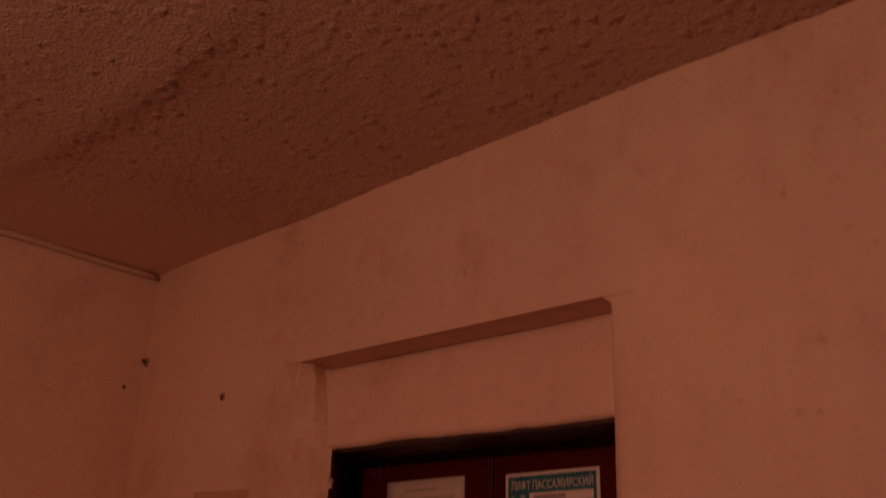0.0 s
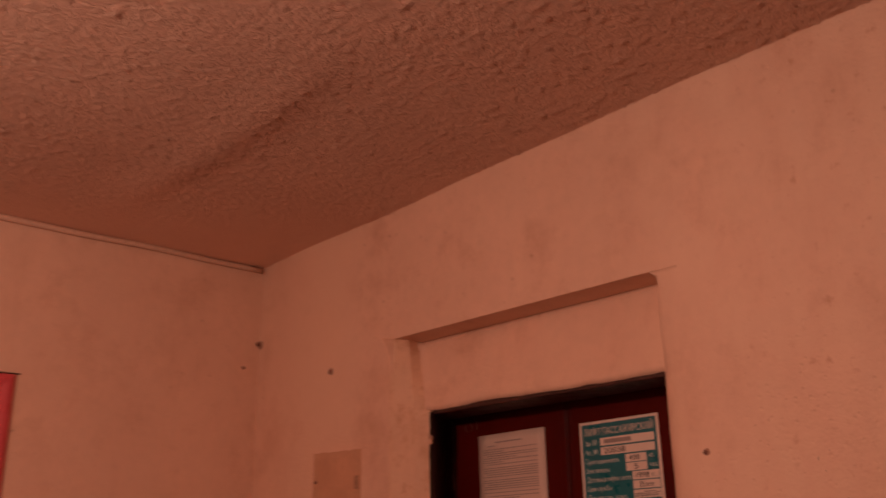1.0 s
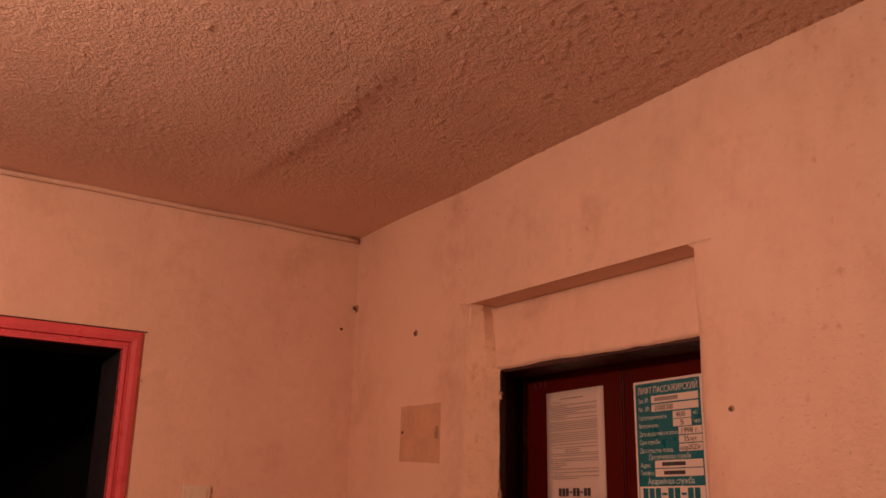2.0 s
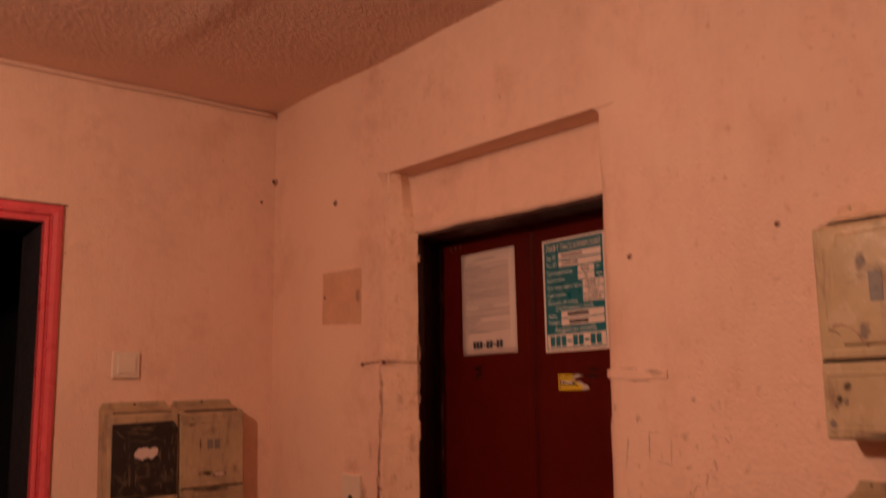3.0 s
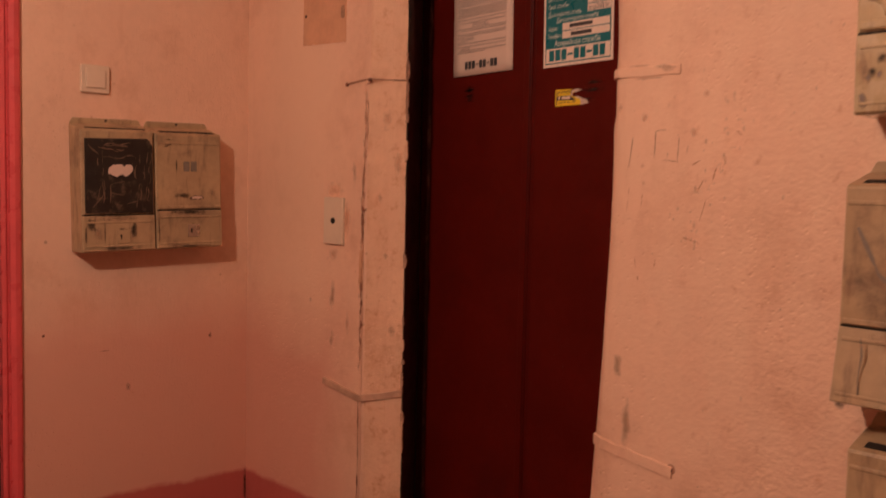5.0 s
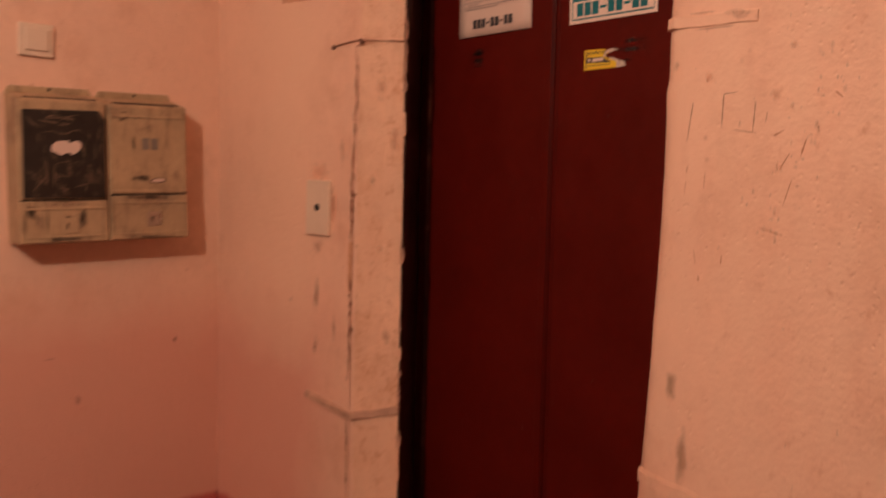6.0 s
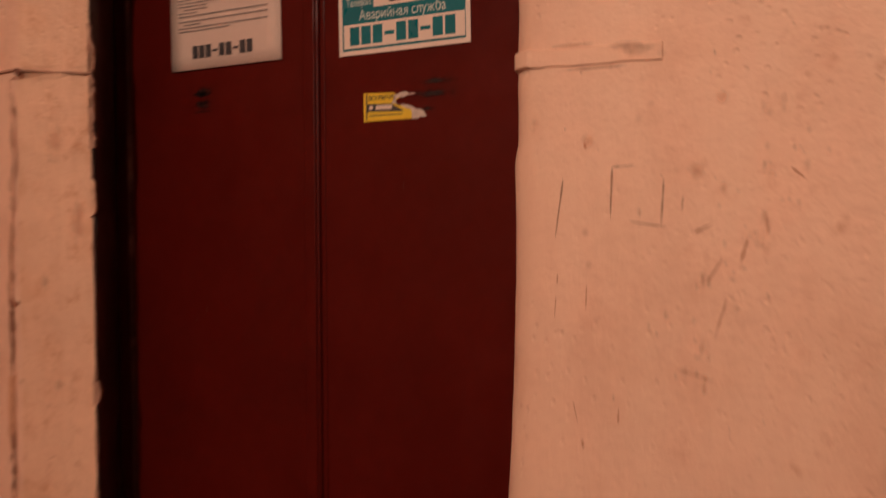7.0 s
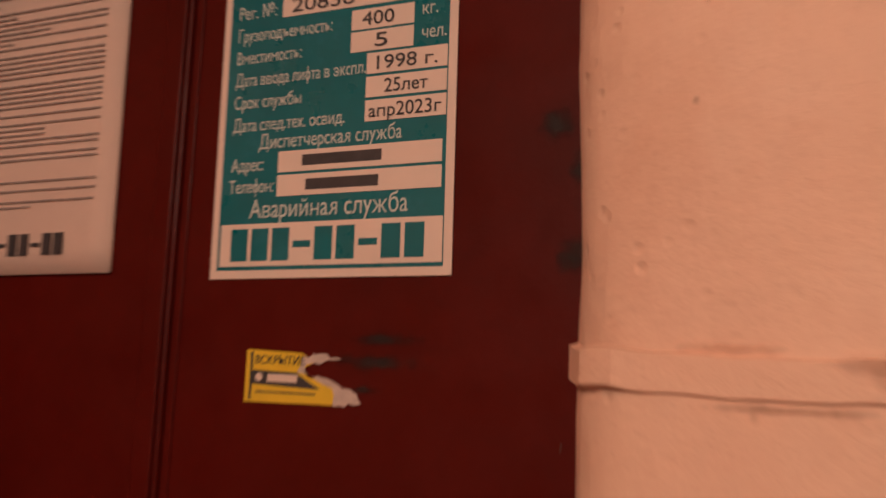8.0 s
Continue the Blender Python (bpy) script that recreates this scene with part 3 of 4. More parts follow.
leaf_a = lift_leaf(0.645, 1.072, "dark red-brown enamelled sliding lift door leaf, closed", True)
leaf_b = lift_leaf(1.0755, 1.53, "dark red-brown enamelled sliding lift door leaf with signs on it", False)
surround = thing("lift_door_frame", pose(0, 0, 0), "blackened steel lift door frame with chipped plaster along it", "door frame", kind="structure")
part("jamb", extruded([(0.740, 0.0765), (0.734, 0.082), (0.690, 0.120), (0.668, 0.172), (0.60, 0.172), (0.60, 0.0765)], 0, 1.97, 90, lambda i, z: (wavy(z, 1.2, 0.004) if i == 0 else 0, 0)), frame_metal, surround)
part("bare_edge", box(0.684, 0.6895, 0.182, 0.1922, 0.02, 1.95, 0.001), bare_edge, surround, "rubbed bright steel edge")
part("head", box(0.60, 1.61, 0.173, 0.188, 1.966, 2.10, 0.002), frame_metal, surround)
part("soffit", box(0.66, 1.456, 0.062, 0.170, 1.952, 1.9655, 0.002), frame_metal, surround)
part("lining", box(1.458, 1.60, 0.1665, 0.186, 0, 1.96, 0.002), frame_metal, surround)
part("sill", box(0.60, 1.60, 0.0, 0.30, 0.0, 0.019, 0.003), bare_edge, surround)


# ---- signs on the doors ----
def upright(x, z, y):
    """A place for lettering on a face that looks towards -y."""
    return pose(x, y, z, 90, 0, 0)


def notice(x0, z0, w, h, tilt):
    """A printed sheet with small print and a bar where the number stands."""
    s = thing("notice", pose(x0, LEAF - 0.0045, z0, 0, tilt, 0), "white A4 printed notice taped to the lift door", "notice")
    sheet = bmesh.new()
    nx, nz = 8, 12
    grid = [[sheet.verts.new((w * i / nx, -0.0015 * (noise.noise(Vector((i * 0.6, j * 0.5, 3))) + 0.4), h * j / nz)) for j in range(nz + 1)] for i in range(nx + 1)]
    back = [[sheet.verts.new((w * i / nx, 0.003, h * j / nz)) for j in range(nz + 1)] for i in range(nx + 1)]
    for i in range(nx):
        for j in range(nz):
            sheet.faces.new((grid[i][j], grid[i + 1][j], grid[i + 1][j + 1], grid[i][j + 1]))
    for i in range(nx):
        for j in (0, nz):
            sheet.faces.new((grid[i][j], grid[i + 1][j], back[i + 1][j], back[i][j]))
    for j in range(nz):
        for i in (0, nx):
            sheet.faces.new((grid[i][j], grid[i][j + 1], back[i][j + 1], back[i][j]))
    part("sheet", sheet, paper, s, smooth=True)
    rnd = random.Random(4)
    bm = bmesh.new()
    z, k = h - 0.030, 0
    box(0.06, 0.15, -0.0026, -0.0021, h - 0.022, h - 0.0195, bm=bm)
    while z > 0.058:
        end = w - 0.022
        start = 0.018 + (0.012 if k % 4 == 0 else 0)
        if rnd.random() < 0.28:
            end = rnd.uniform(0.05, 0.17)
        if k in (21, 22):
            start, end = 0.075, 0.135
        x = start
        while x < end:
            d = min(rnd.uniform(0.006, 0.022), end - x)
            box(x, x + d, -0.0026, -0.0021, z, z + 0.0017, bm=bm)
            x += d + 0.0016
        z -= rnd.choice((0.0052, 0.0052, 0.0052, 0.0085))
        k += 1
    part("small_print", bm, grey_ink, s, "lines of small black print")
    for k in range(9):
        tall = k not in (3, 6)
        x = 0.047 + 0.0139 * k
        part("number_bar", box(x, x + 0.0105, -0.0027, -0.0021, 0.017 if tall else 0.025, 0.037 if tall else 0.0285), ink, s, "plain dark bar")
    return s


notice(0.784, 1.611, 0.2225, 0.291, -0.9)


def lift_sign(x0, z0, w, h, tilt):
    s = thing("lift_sign", pose(x0, LEAF - 0.0025, z0, 0, tilt, 0), "teal and white lift information sign on the door", "sign")
    part("backing", box(0, w, 0, 0.002, 0, h, 0.0005), white_vinyl, s, "white sign margin")
    part("field", box(0.007, w - 0.007, -0.0006, -0.0001, 0.007, h - 0.006), teal, s, "teal field")
    f = -0.0013

    def field(u0, u1, v0, v1):
        part("entry_box", box(w * u0, w * u1, -0.0012, -0.0007, h * v0, h * v1), white_vinyl, s, "white entry box")

    def words(text, u, v, width, size=0.0165, mat=pale_print, y=f):
        lettering(text, size, upright(w * u, h * v, y), mat, s, width=w * width)
    words("ЛИФТ ПАССАЖИРСКИЙ", 0.065, 0.893, 0.87, 0.0225, white_vinyl)
    words("Зав. №:", 0.07, 0.820, 0.16)
    field(0.27, 0.94, 0.812, 0.870)
    part("entry_bar", box(w * 0.32, w * 0.66, -0.0016, -0.0013, h * 0.826, h * 0.856), grey_ink, s, "plain grey bar")
    words("Рег. №:", 0.07, 0.750, 0.17)
    field(0.27, 0.94, 0.742, 0.800)
    words("20838", 0.31, 0.752, 0.27, 0.0170, ink, -0.0019)
    words("Грузоподъемность:", 0.07, 0.682, 0.42)
    field(0.575, 0.83, 0.674, 0.731)
    words("400", 0.62, 0.684, 0.13, 0.0160, ink, -0.0019)
    words("кг.", 0.86, 0.693, 0.06)
    words("Вместимость:", 0.07, 0.616, 0.29)
    field(0.575, 0.83, 0.611, 0.668)
    words("5", 0.67, 0.621, 0.05, 0.0160, ink, -0.0019)
    words("чел.", 0.86, 0.627, 0.095)
    words("Дата ввода лифта в экспл.", 0.07, 0.550, 0.57)
    field(0.645, 0.965, 0.546, 0.604)
    words("1998 г.", 0.67, 0.556, 0.24, 0.0160, ink, -0.0019)
    words("Срок службы", 0.07, 0.484, 0.30)
    field(0.645, 0.965, 0.481, 0.538)
    words("25лет", 0.72, 0.491, 0.17, 0.0160, ink, -0.0019)
    words("Дата след.тех. освид.", 0.07, 0.417, 0.49)
    field(0.645, 0.965, 0.415, 0.473)
    words("апр2023г", 0.66, 0.425, 0.285, 0.0160, ink, -0.0019)
    words("Диспетчерская служба", 0.195, 0.363, 0.60, 0.0175)
    words("Адрес:", 0.075, 0.302, 0.145)
    field(0.285, 0.955, 0.293, 0.352)
    part("entry_bar", box(w * 0.39, w * 0.72, -0.0016, -0.0013, h * 0.308, h * 0.338), ink, s, "plain dark bar")
    words("Телефон:", 0.07, 0.240, 0.20)
    field(0.285, 0.955, 0.226, 0.285)
    part("entry_bar", box(w * 0.41, w * 0.71, -0.0016, -0.0013, h * 0.240, h * 0.270), ink, s, "plain dark bar")
    words("Аварийная служба", 0.17, 0.168, 0.66, 0.0225)
    field(0.045, 0.965, 0.034, 0.152)
    for k in range(9):
        tall = k not in (3, 6)
        u = 0.095 + k * 0.091
        part("number_bar", box(w * u, w * (u + 0.074), -0.0017, -0.0013, h * (0.048 if tall else 0.083), h * (0.138 if tall else 0.101)), teal, s, "plain teal bar")
    return s


lift_sign(1.1125, 1.6085, 0.216, 0.2935, -0.8)


def torn_sticker():
    s = thing("torn_sticker", pose(1.154, LEAF - 0.001, 1.5115) @ Matrix.Diagonal((1.05, 1, 1.10, 1)), "torn yellow and black advertising sticker on the lift door", "sticker")
    part("yellow_paper", prism([(0, 0), (0.085, 0.001), (0.092, 0.007), (0.080, 0.014), (0.055, 0.019), (0.048, 0.024), (0.060, 0.030), (0.048, 0.036), (0.0, 0.0375)], "y", -0.0006, 0.0004), yellow, s)
    part("torn_edge", ragged([(0.078, 0.0), (0.099, 0.003), (0.094, 0.011), (0.070, 0.018), (0.052, 0.022), (0.052, 0.027), (0.082, 0.033), (0.060, 0.036), (0.050, 0.033), (0.046, 0.023), (0.076, 0.012)], -0.0009, -0.0003, 0.0012, 3), torn, s, "whitish torn paper edge")
    part("black_stripe", prism([(0.006, 0.013), (0.066, 0.011), (0.052, 0.018), (0.045, 0.022), (0.006, 0.023)], "y", -0.0010, -0.0005), ink, s, "black printed stripe")
    part("side_line", box(0.004, 0.006, -0.0010, -0.0005, 0.002, 0.036), ink, s)
    lettering("ВСКРЫТИЕ", 0.0088, upright(0.008, 0.0275, -0.0011), ink, s, width=0.043)
    part("small_print", box(0.010, 0.062, -0.0010, -0.0006, 0.0070, 0.0082), ink, s)
    part("number_bar", box(0.020, 0.046, -0.0014, -0.0008, 0.0150, 0.0205), white_vinyl, s, "plain white bar")
    part("dot", disc(0.003, 0.0006, pose(0.0125, -0.0013, 0.018, 90)), white_vinyl, s)
    return s


torn_sticker()


def stain(x, z, w, h, y, mat, label, group, m=None):
    """A soft-edged dirty spot on a face that looks towards -y, or set by m."""
    ob = tagged(part("stain", patch(x, x + w, y, z, z + h), mat), label, "stain", group)
    if m:
        ob.matrix_basis = m
    return ob


def smudges():
    """Soot-like rubbings and pale scuffs on the doors."""
    for x, z, w, h in ((0.812, 1.540, 0.064, 0.030), (0.816, 1.560, 0.060, 0.030), (1.225, 1.555, 0.10, 0.016), (1.215, 1.536, 0.11, 0.020), (1.24, 1.52, 0.04, 0.01),
                       (0.806, 1.565, 0.070, 0.014), (0.815, 1.552, 0.055, 0.012), (0.810, 1.538, 0.066, 0.012), (1.395, 1.60, 0.05, 0.05), (1.405, 1.655, 0.045, 0.06), (1.38, 1.70, 0.05, 0.04)):
        stain(x, z, w, h, LEAF - 0.0006, black_dirt, "black rubbed smudge on the lift door", "smudges on the lift door")
    for pts in ([(0.728, 1.945), (0.726, 1.925), (0.735, 1.918)], [(0.742, 1.942), (0.752, 1.930), (0.748, 1.918)], [(0.765, 1.946), (0.772, 1.936), (0.768, 1.920)]):
        tagged(part("chalk_mark", ribbon(pts, [0.002, 0.004, 0.002], LEAF - 0.0006, LEAF + 0.0004), bare_edge), "faint pale mark at the top of the lift door", "mark", "faint marks on the lift door")
    rnd = random.Random(12)
    for k in range(16):
        x, z = rnd.uniform(0.75, 1.43), rnd.uniform(0.7, 1.9)
        if 0.78 < x < 1.34 and z > 1.48:
            continue
        pts = [(x, z), (x + rnd.uniform(-0.004, 0.004), z - rnd.uniform(0.004, 0.012))]
        tagged(part("paint_chip", ribbon(pts, [0.0012, 0.0008], LEAF - 0.0005, LEAF + 0.0004), bare_edge), "tiny pale chip in the door paint", "chip", "paint chips on the lift door")


smudges()


# ---- mailboxes ----
def keyhole(parent, x, y, z):
    bm = disc(0.0032, 0.0012, pose(x, y, z + 0.003, 90))
    box(x - 0.0016, x + 0.0016, y - 0.0006, y + 0.0006, z - 0.007, z + 0.002, bm=bm)
    return part("keyhole", bm, black_hole, parent)


def mailbox(m, w, h, mat, label, style, lean=0.0, ear=0.048, z1=0.128, back=None):
    """A steel wall mailbox: back plate with ears, a box with a sloping slotted top, a pressed front and a lower flap with its lock."""
    d = 0.084
    s = thing("mailbox", m, label, "mailbox", "mailboxes on the landing walls")
    # back plate with cut ears
    part("back_plate", prism([(0.003, 0.01), (w - 0.003, 0.01), (w - 0.003, h + ear * 0.6), (w - 0.012, h + ear), (0.012, h + ear), (0.003, h + ear * 0.6)], "y", -0.003, 0.0, 0.0008, 1), back or mat, s)
    for x in (0.03, w / 2, w - 0.03):
        part("screw", disc(0.0042, 0.003, pose(x, -0.004, h + ear * 0.82, 90), r2=0.003), black_hole if x == w / 2 else mat, s)
    # body with sloping top
    body = prism([(-0.003, 0.0), (-d, 0.0), (-d, h - 0.004), (-d + 0.006, h), (-0.003, h + ear * 0.55)], "x", 0.0, w, 0.004, 3)
    part("body", body, mat, s, smooth=False)
    slope = math.degrees(math.atan2(ear * 0.55, d - 0.009))
    slot = box(0.022, w - 0.016, -0.0085 if style != "burnt" else -0.004, 0.0085 if style != "burnt" else 0.004, -0.0012, 0.0012)
    ob = part("mail_slot", slot, black_hole, s, "dark posting slot")
    ob.matrix_basis = pose(0, -d + 0.019, h + 0.013 * math.tan(math.radians(slope)) + 0.0003, slope, 0, 0)
    # upper front
    up = part("upper_front", box(0.004, w - 0.004, -d - 0.003, -d + 0.001, z1, h - 0.006, 0.0018), mat, s)
    if style == "embossed":
        a, b, c, e, r = 0.030, w - 0.030, z1 + 0.030, h - 0.026, 0.026
        pts = []
        for cx, cz, t0 in ((a - 0.012, c - 0.008, 90), (b + 0.012, c - 0.008, 180), (b + 0.012, e + 0.010, 270), (a - 0.012, e + 0.010, 0)):
            arc = [(cx + r * math.cos(math.radians(t0 - k * 18 + 0)), cz + r * math.sin(math.radians(t0 - k * 18))) for k in range(6)]
            pts += arc
        part("pressed_panel", raised(pts, -d - 0.002, -d - 0.0105, 0.008), mat, up, "pressed raised panel with scooped corners")
    else:
        part("bead", box(0.006, w - 0.006, -d - 0.0045, -d - 0.002, h - 0.034, h - 0.026, 0.0018), mat, up)
    roll = (0.019, 0.0100, 0.0045) if style == "embossed" else (0.011, 0.0065, 0.002)
    part("bead", box(0.006, w - 0.006, -d - roll[1], -d - 0.001, z1 + 0.002, z1 + roll[0], roll[2], seg=3), mat, up, "rolled lower edge")
    part("seam", box(0.003, w - 0.003, -d - 0.0008, -d + 0.001, z1 - 0.0038, z1), black_hole, s, "dark seam above the flap")
    # lower flap, hung a little out of line
    flap = part("flap", box(0.002, w - 0.002, -0.006, 0.0, 0.003 - (z1 - 0.0038), 0.0, 0.0022), mat, s)
    flap.matrix_basis = pose(0, -d + 0.001, z1 - 0.0038, -lean, 0, 0)
    part("bead", box(0.010, w - 0.006, -0.0085, -0.005, -0.022, -0.016, 0.0016), mat, flap)
    part("bead", box(0.010, w - 0.010, -0.0080, -0.005, 0.018 - z1, 0.023 - z1, 0.0014), mat, flap)
    part("lock_plate", box(w * 0.46, w * 0.46 + 0.038, -0.0082, -0.005, -0.080, -0.042, 0.001), lock_steel if style != "burnt" else cream_dull, flap, "bent shiny lock plate")
    keyhole(flap, w * 0.46 + 0.011, -0.0086, -0.061)
    return s


def grime(parent, spots, y, mat):
    for x, z, w, h in spots:
        part("dirt", patch(x, x + w, y, z, z + h), mat, parent, "soft dirty patch")


def scribble(parent, pts, width, y, mat, seed=0):
    part("pen_line", ribbon(pts, [width], y, y + 0.0006, seed, 0.5), mat, parent, "drawn pen line")


def blots(parent, spots, y, mat):
    for k, (x, z, w, h) in enumerate(spots):
        if mat is scuff:
            part("scuff", patch(x - w * 0.2, x + w * 1.2, y - 0.0002, z - h * 0.2, z + h * 1.2), rubbed_grey, parent, "grey rubbed paint")
            continue
        part("scuff", ragged([(x, z), (x + w * 0.5, z - h * 0.15), (x + w, z + h * 0.1), (x + w * 0.8, z + h), (x + w * 0.2, z + h * 0.85)], y, y + 0.0006, min(w, h) * 0.16, 40 + k, 3), mat, parent, "grey scuffed paint")


D = -0.084
b82 = mailbox(pose(2.020, 0, 1.430, 0, -0.6, 0), 0.235, 0.353, cream, "glossy cream steel mailbox with pressed panel on the lift wall", "embossed", 0.0, back=reveal_plaster)
for x, z in ((0.096, 0.219), (0.130, 0.219)):
    part("number_bar", box(x, x + 0.022, D - 0.0113, D - 0.0103, z, z + 0.048, 0.0002), pen, b82, "plain blue-grey bar")
blots(b82, [(0.146, 0.140, 0.018, 0.060), (0.070, 0.155, 0.026, 0.040), (0.072, 0.268, 0.026, 0.036), (0.184, 0.150, 0.022, 0.050)], D - 0.0112, scuff)
blots(b82, [(0.018, 0.045, 0.012, 0.024), (0.036, 0.052, 0.010, 0.018), (0.135, 0.050, 0.012, 0.05), (0.006, 0.006, 0.020, 0.032)], D - 0.0064, scuff)
scribble(b82, [(0.03, 0.183), (0.045, 0.185), (0.06, 0.180), (0.072, 0.168), (0.082, 0.150)], 0.003, D - 0.0112, scuff, 2)

b86 = mailbox(pose(2.012, 0, 0.968, 0, 0.4, 0), 0.235, 0.354, cream_dull, "dull cream steel mailbox with pen scribbles on the lift wall", "plain", 10.0, 0.038)
for x in (0.096, 0.136):
    part("number_bar", box(x, x + 0.030, D - 0.0040, D - 0.0030, 0.222, 0.272, 0.0002), pen, b86, "plain blue-grey bar")
arc = [(0.024 + 0.005 * k, 0.285 - 0.010 * k) for k in range(7)] + [(0.060 + 0.012 * k, 0.212 - 0.016 * math.sin(k / 3) - 0.004 * k) for k in range(7)] + [(0.150 + 0.012 * k, 0.175 + 0.003 * k * k) for k in range(6)]
scribble(b86, arc, 0.0050, D - 0.0036, pen, 5)
rnd = random.Random(21)
for k in range(11):
    x, z = rnd.uniform(0.045, 0.20), rnd.uniform(0.16, 0.29)
    a = rnd.uniform(-0.5, 0.5) + (math.pi / 2 if k % 3 else 0)
    L = rnd.uniform(0.02, 0.05)
    scribble(b86, [(x, z), (x + L * 0.5 * math.cos(a) + 0.002, z + L * 0.5 * math.sin(a)), (x + L * math.cos(a), z + L * math.sin(a))], 0.0018, D - 0.0036, pen if k % 2 else scuff, k)
blots(b86, [(0.084, 0.290, 0.016, 0.020), (0.118, 0.280, 0.026, 0.016), (0.005, 0.135, 0.02, 0.005)], D - 0.0037, scuff)
scribble(b86, [(0.046, 0.112), (0.049, 0.085), (0.045, 0.05), (0.046, 0.02)], 0.0022, D - 0.024, pen, 8)
tri = mailbox(pose(2.036, 0, 0.545, 0, 0.0, 0), 0.235, 0.354, cream_dull, "dull cream steel mailbox, the lowest on the lift wall", "plain", 1.0)

WEST = pose(0, 0, 0, 0, 0, 90)
b95 = mailbox(pose(0, -0.352, 1.1065, 0, -1.2, 90), 0.214, 0.346, cream_dull, "dirty cream steel mailbox near the room corner", "plain", 0.5, 0.036, 0.118)
for x in (0.088, 0.112):
    part("number_bar", box(x, x + 0.019, D - 0.0040, D - 0.0030, 0.232, 0.262, 0.0002), pen, b95, "plain blue-grey bar")
blots(b95, [(0.105, 0.148, 0.050, 0.012), (0.03, 0.310, 0.02, 0.006), (0.07, 0.312, 0.014, 0.004), (0.05, 0.120, 0.11, 0.006)], D - 0.0037, smudge)
blots(b95, [(0.110, 0.150, 0.040, 0.008)], D - 0.0044, paper)
b94 = mailbox(pose(0, -0.573, 1.1015, 0, -1.2, 90), 0.217, 0.350, cream_dull, "cream steel mailbox with black-scribbled front and torn label", "burnt", 0.5, 0.034, 0.108)
part("scribbled_panel", prism([(0.010, 0.112), (0.209, 0.110), (0.211, 0.305), (0.196, 0.326), (0.012, 0.323)], "y", D - 0.0078, D - 0.0025, 0.001, 1), char, b94, "front blackened with marker and scratches")
part("torn_label", ragged([(0.078, 0.224), (0.100, 0.216), (0.118, 0.222), (0.132, 0.216), (0.146, 0.228), (0.150, 0.244), (0.138, 0.252), (0.124, 0.246), (0.112, 0.252), (0.092, 0.249), (0.078, 0.242)], D - 0.0090, D - 0.0076, 0.002, 9, 3), paper, b94, "torn white paper label")
for k in range(46):
    # rubbed strokes through the marker: upright along the sides, level above and below the label
    if k % 5 < 3:
        x, z, a = rnd.choice((rnd.uniform(0.020, 0.075), rnd.uniform(0.150, 0.200))), rnd.uniform(0.125, 0.26), math.pi / 2 + rnd.uniform(-0.2, 0.2)
    else:
        x, z, a = rnd.uniform(0.035, 0.13), rnd.choice((rnd.uniform(0.262, 0.305), rnd.uniform(0.125, 0.20))), rnd.uniform(-0.35, 0.35)
    run, bend = rnd.uniform(0.015, 0.050), rnd.uniform(-0.006, 0.006)
    pts = [(x + run * f / 4 * math.cos(a) - bend * math.sin(a) * math.sin(f * 0.78), z + run * f / 4 * math.sin(a) + bend * math.cos(a) * math.sin(f * 0.78)) for f in range(5)]
    w = rnd.uniform(0.0008, 0.0034)
    part("scratch", ribbon(pts, [w * 0.3, w, w * 0.6, w, w * 0.2], D - 0.0083, D - 0.0077, k, 0.6), tan_scratch, b94, "scratch through the black")
for pts in ([(0.020, 0.305), (0.035, 0.290), (0.050, 0.280)], [(0.030, 0.128), (0.050, 0.150), (0.068, 0.170)], [(0.080, 0.140), (0.083, 0.165), (0.082, 0.190)]):
    part("scratch", ribbon(pts, [0.002, 0.004, 0.001], D - 0.0084, D - 0.0077, 3, 0.4), tan_scratch, b94, "broad scratch through the black")
grime(b94, [(0.02, 0.02, 0.05, 0.07), (0.12, 0.01, 0.05, 0.08), (0.0, 0.08, 0.21, 0.03), (0.09, 0.03, 0.05, 0.05)], D - 0.0062, grey_dirt)
grime(b95, [(0.02, 0.0, 0.10, 0.03), (0.0, 0.095, 0.21, 0.03), (0.09, 0.03, 0.06, 0.05), (0.16, 0.14, 0.04, 0.05)], D - 0.0062, grey_dirt)
grime(b86, [(0.0, -0.01, 0.05, 0.05), (0.10, 0.0, 0.13, 0.05), (0.0, 0.10, 0.23, 0.03)], D - 0.0235, grey_dirt)
grime(b86, [(0.06, 0.13, 0.10, 0.05), (0.0, 0.14, 0.03, 0.1)], D - 0.0040, grey_dirt)
grime(b82, [(0.02, 0.0, 0.20, 0.03), (0.0, 0.02, 0.03, 0.1), (0.12, 0.03, 0.09, 0.07)], D - 0.0064, grey_dirt)
grime(b94, [(0.0, 0.0, 0.217, 0.02), (0.0, 0.095, 0.20, 0.022), (0.135, 0.02, 0.03, 0.08), (0.004, 0.0, 0.012, 0.10), (0.06, 0.0, 0.008, 0.10), (0.09, 0.028, 0.05, 0.05), (0.0, 0.05, 0.05, 0.06)], D - 0.0066, box_dirt)
grime(b95, [(0.0, 0.0, 0.214, 0.014), (0.0, 0.10, 0.20, 0.02), (0.0, 0.0, 0.012, 0.12), (0.095, 0.035, 0.04, 0.05)], D - 0.0066, box_dirt)
grime(b95, [(0.015, 0.322, 0.05, 0.008), (0.02, 0.30, 0.03, 0.012), (0.04, 0.145, 0.09, 0.03), (0.06, 0.20, 0.010, 0.09)], D - 0.0046, box_dirt)
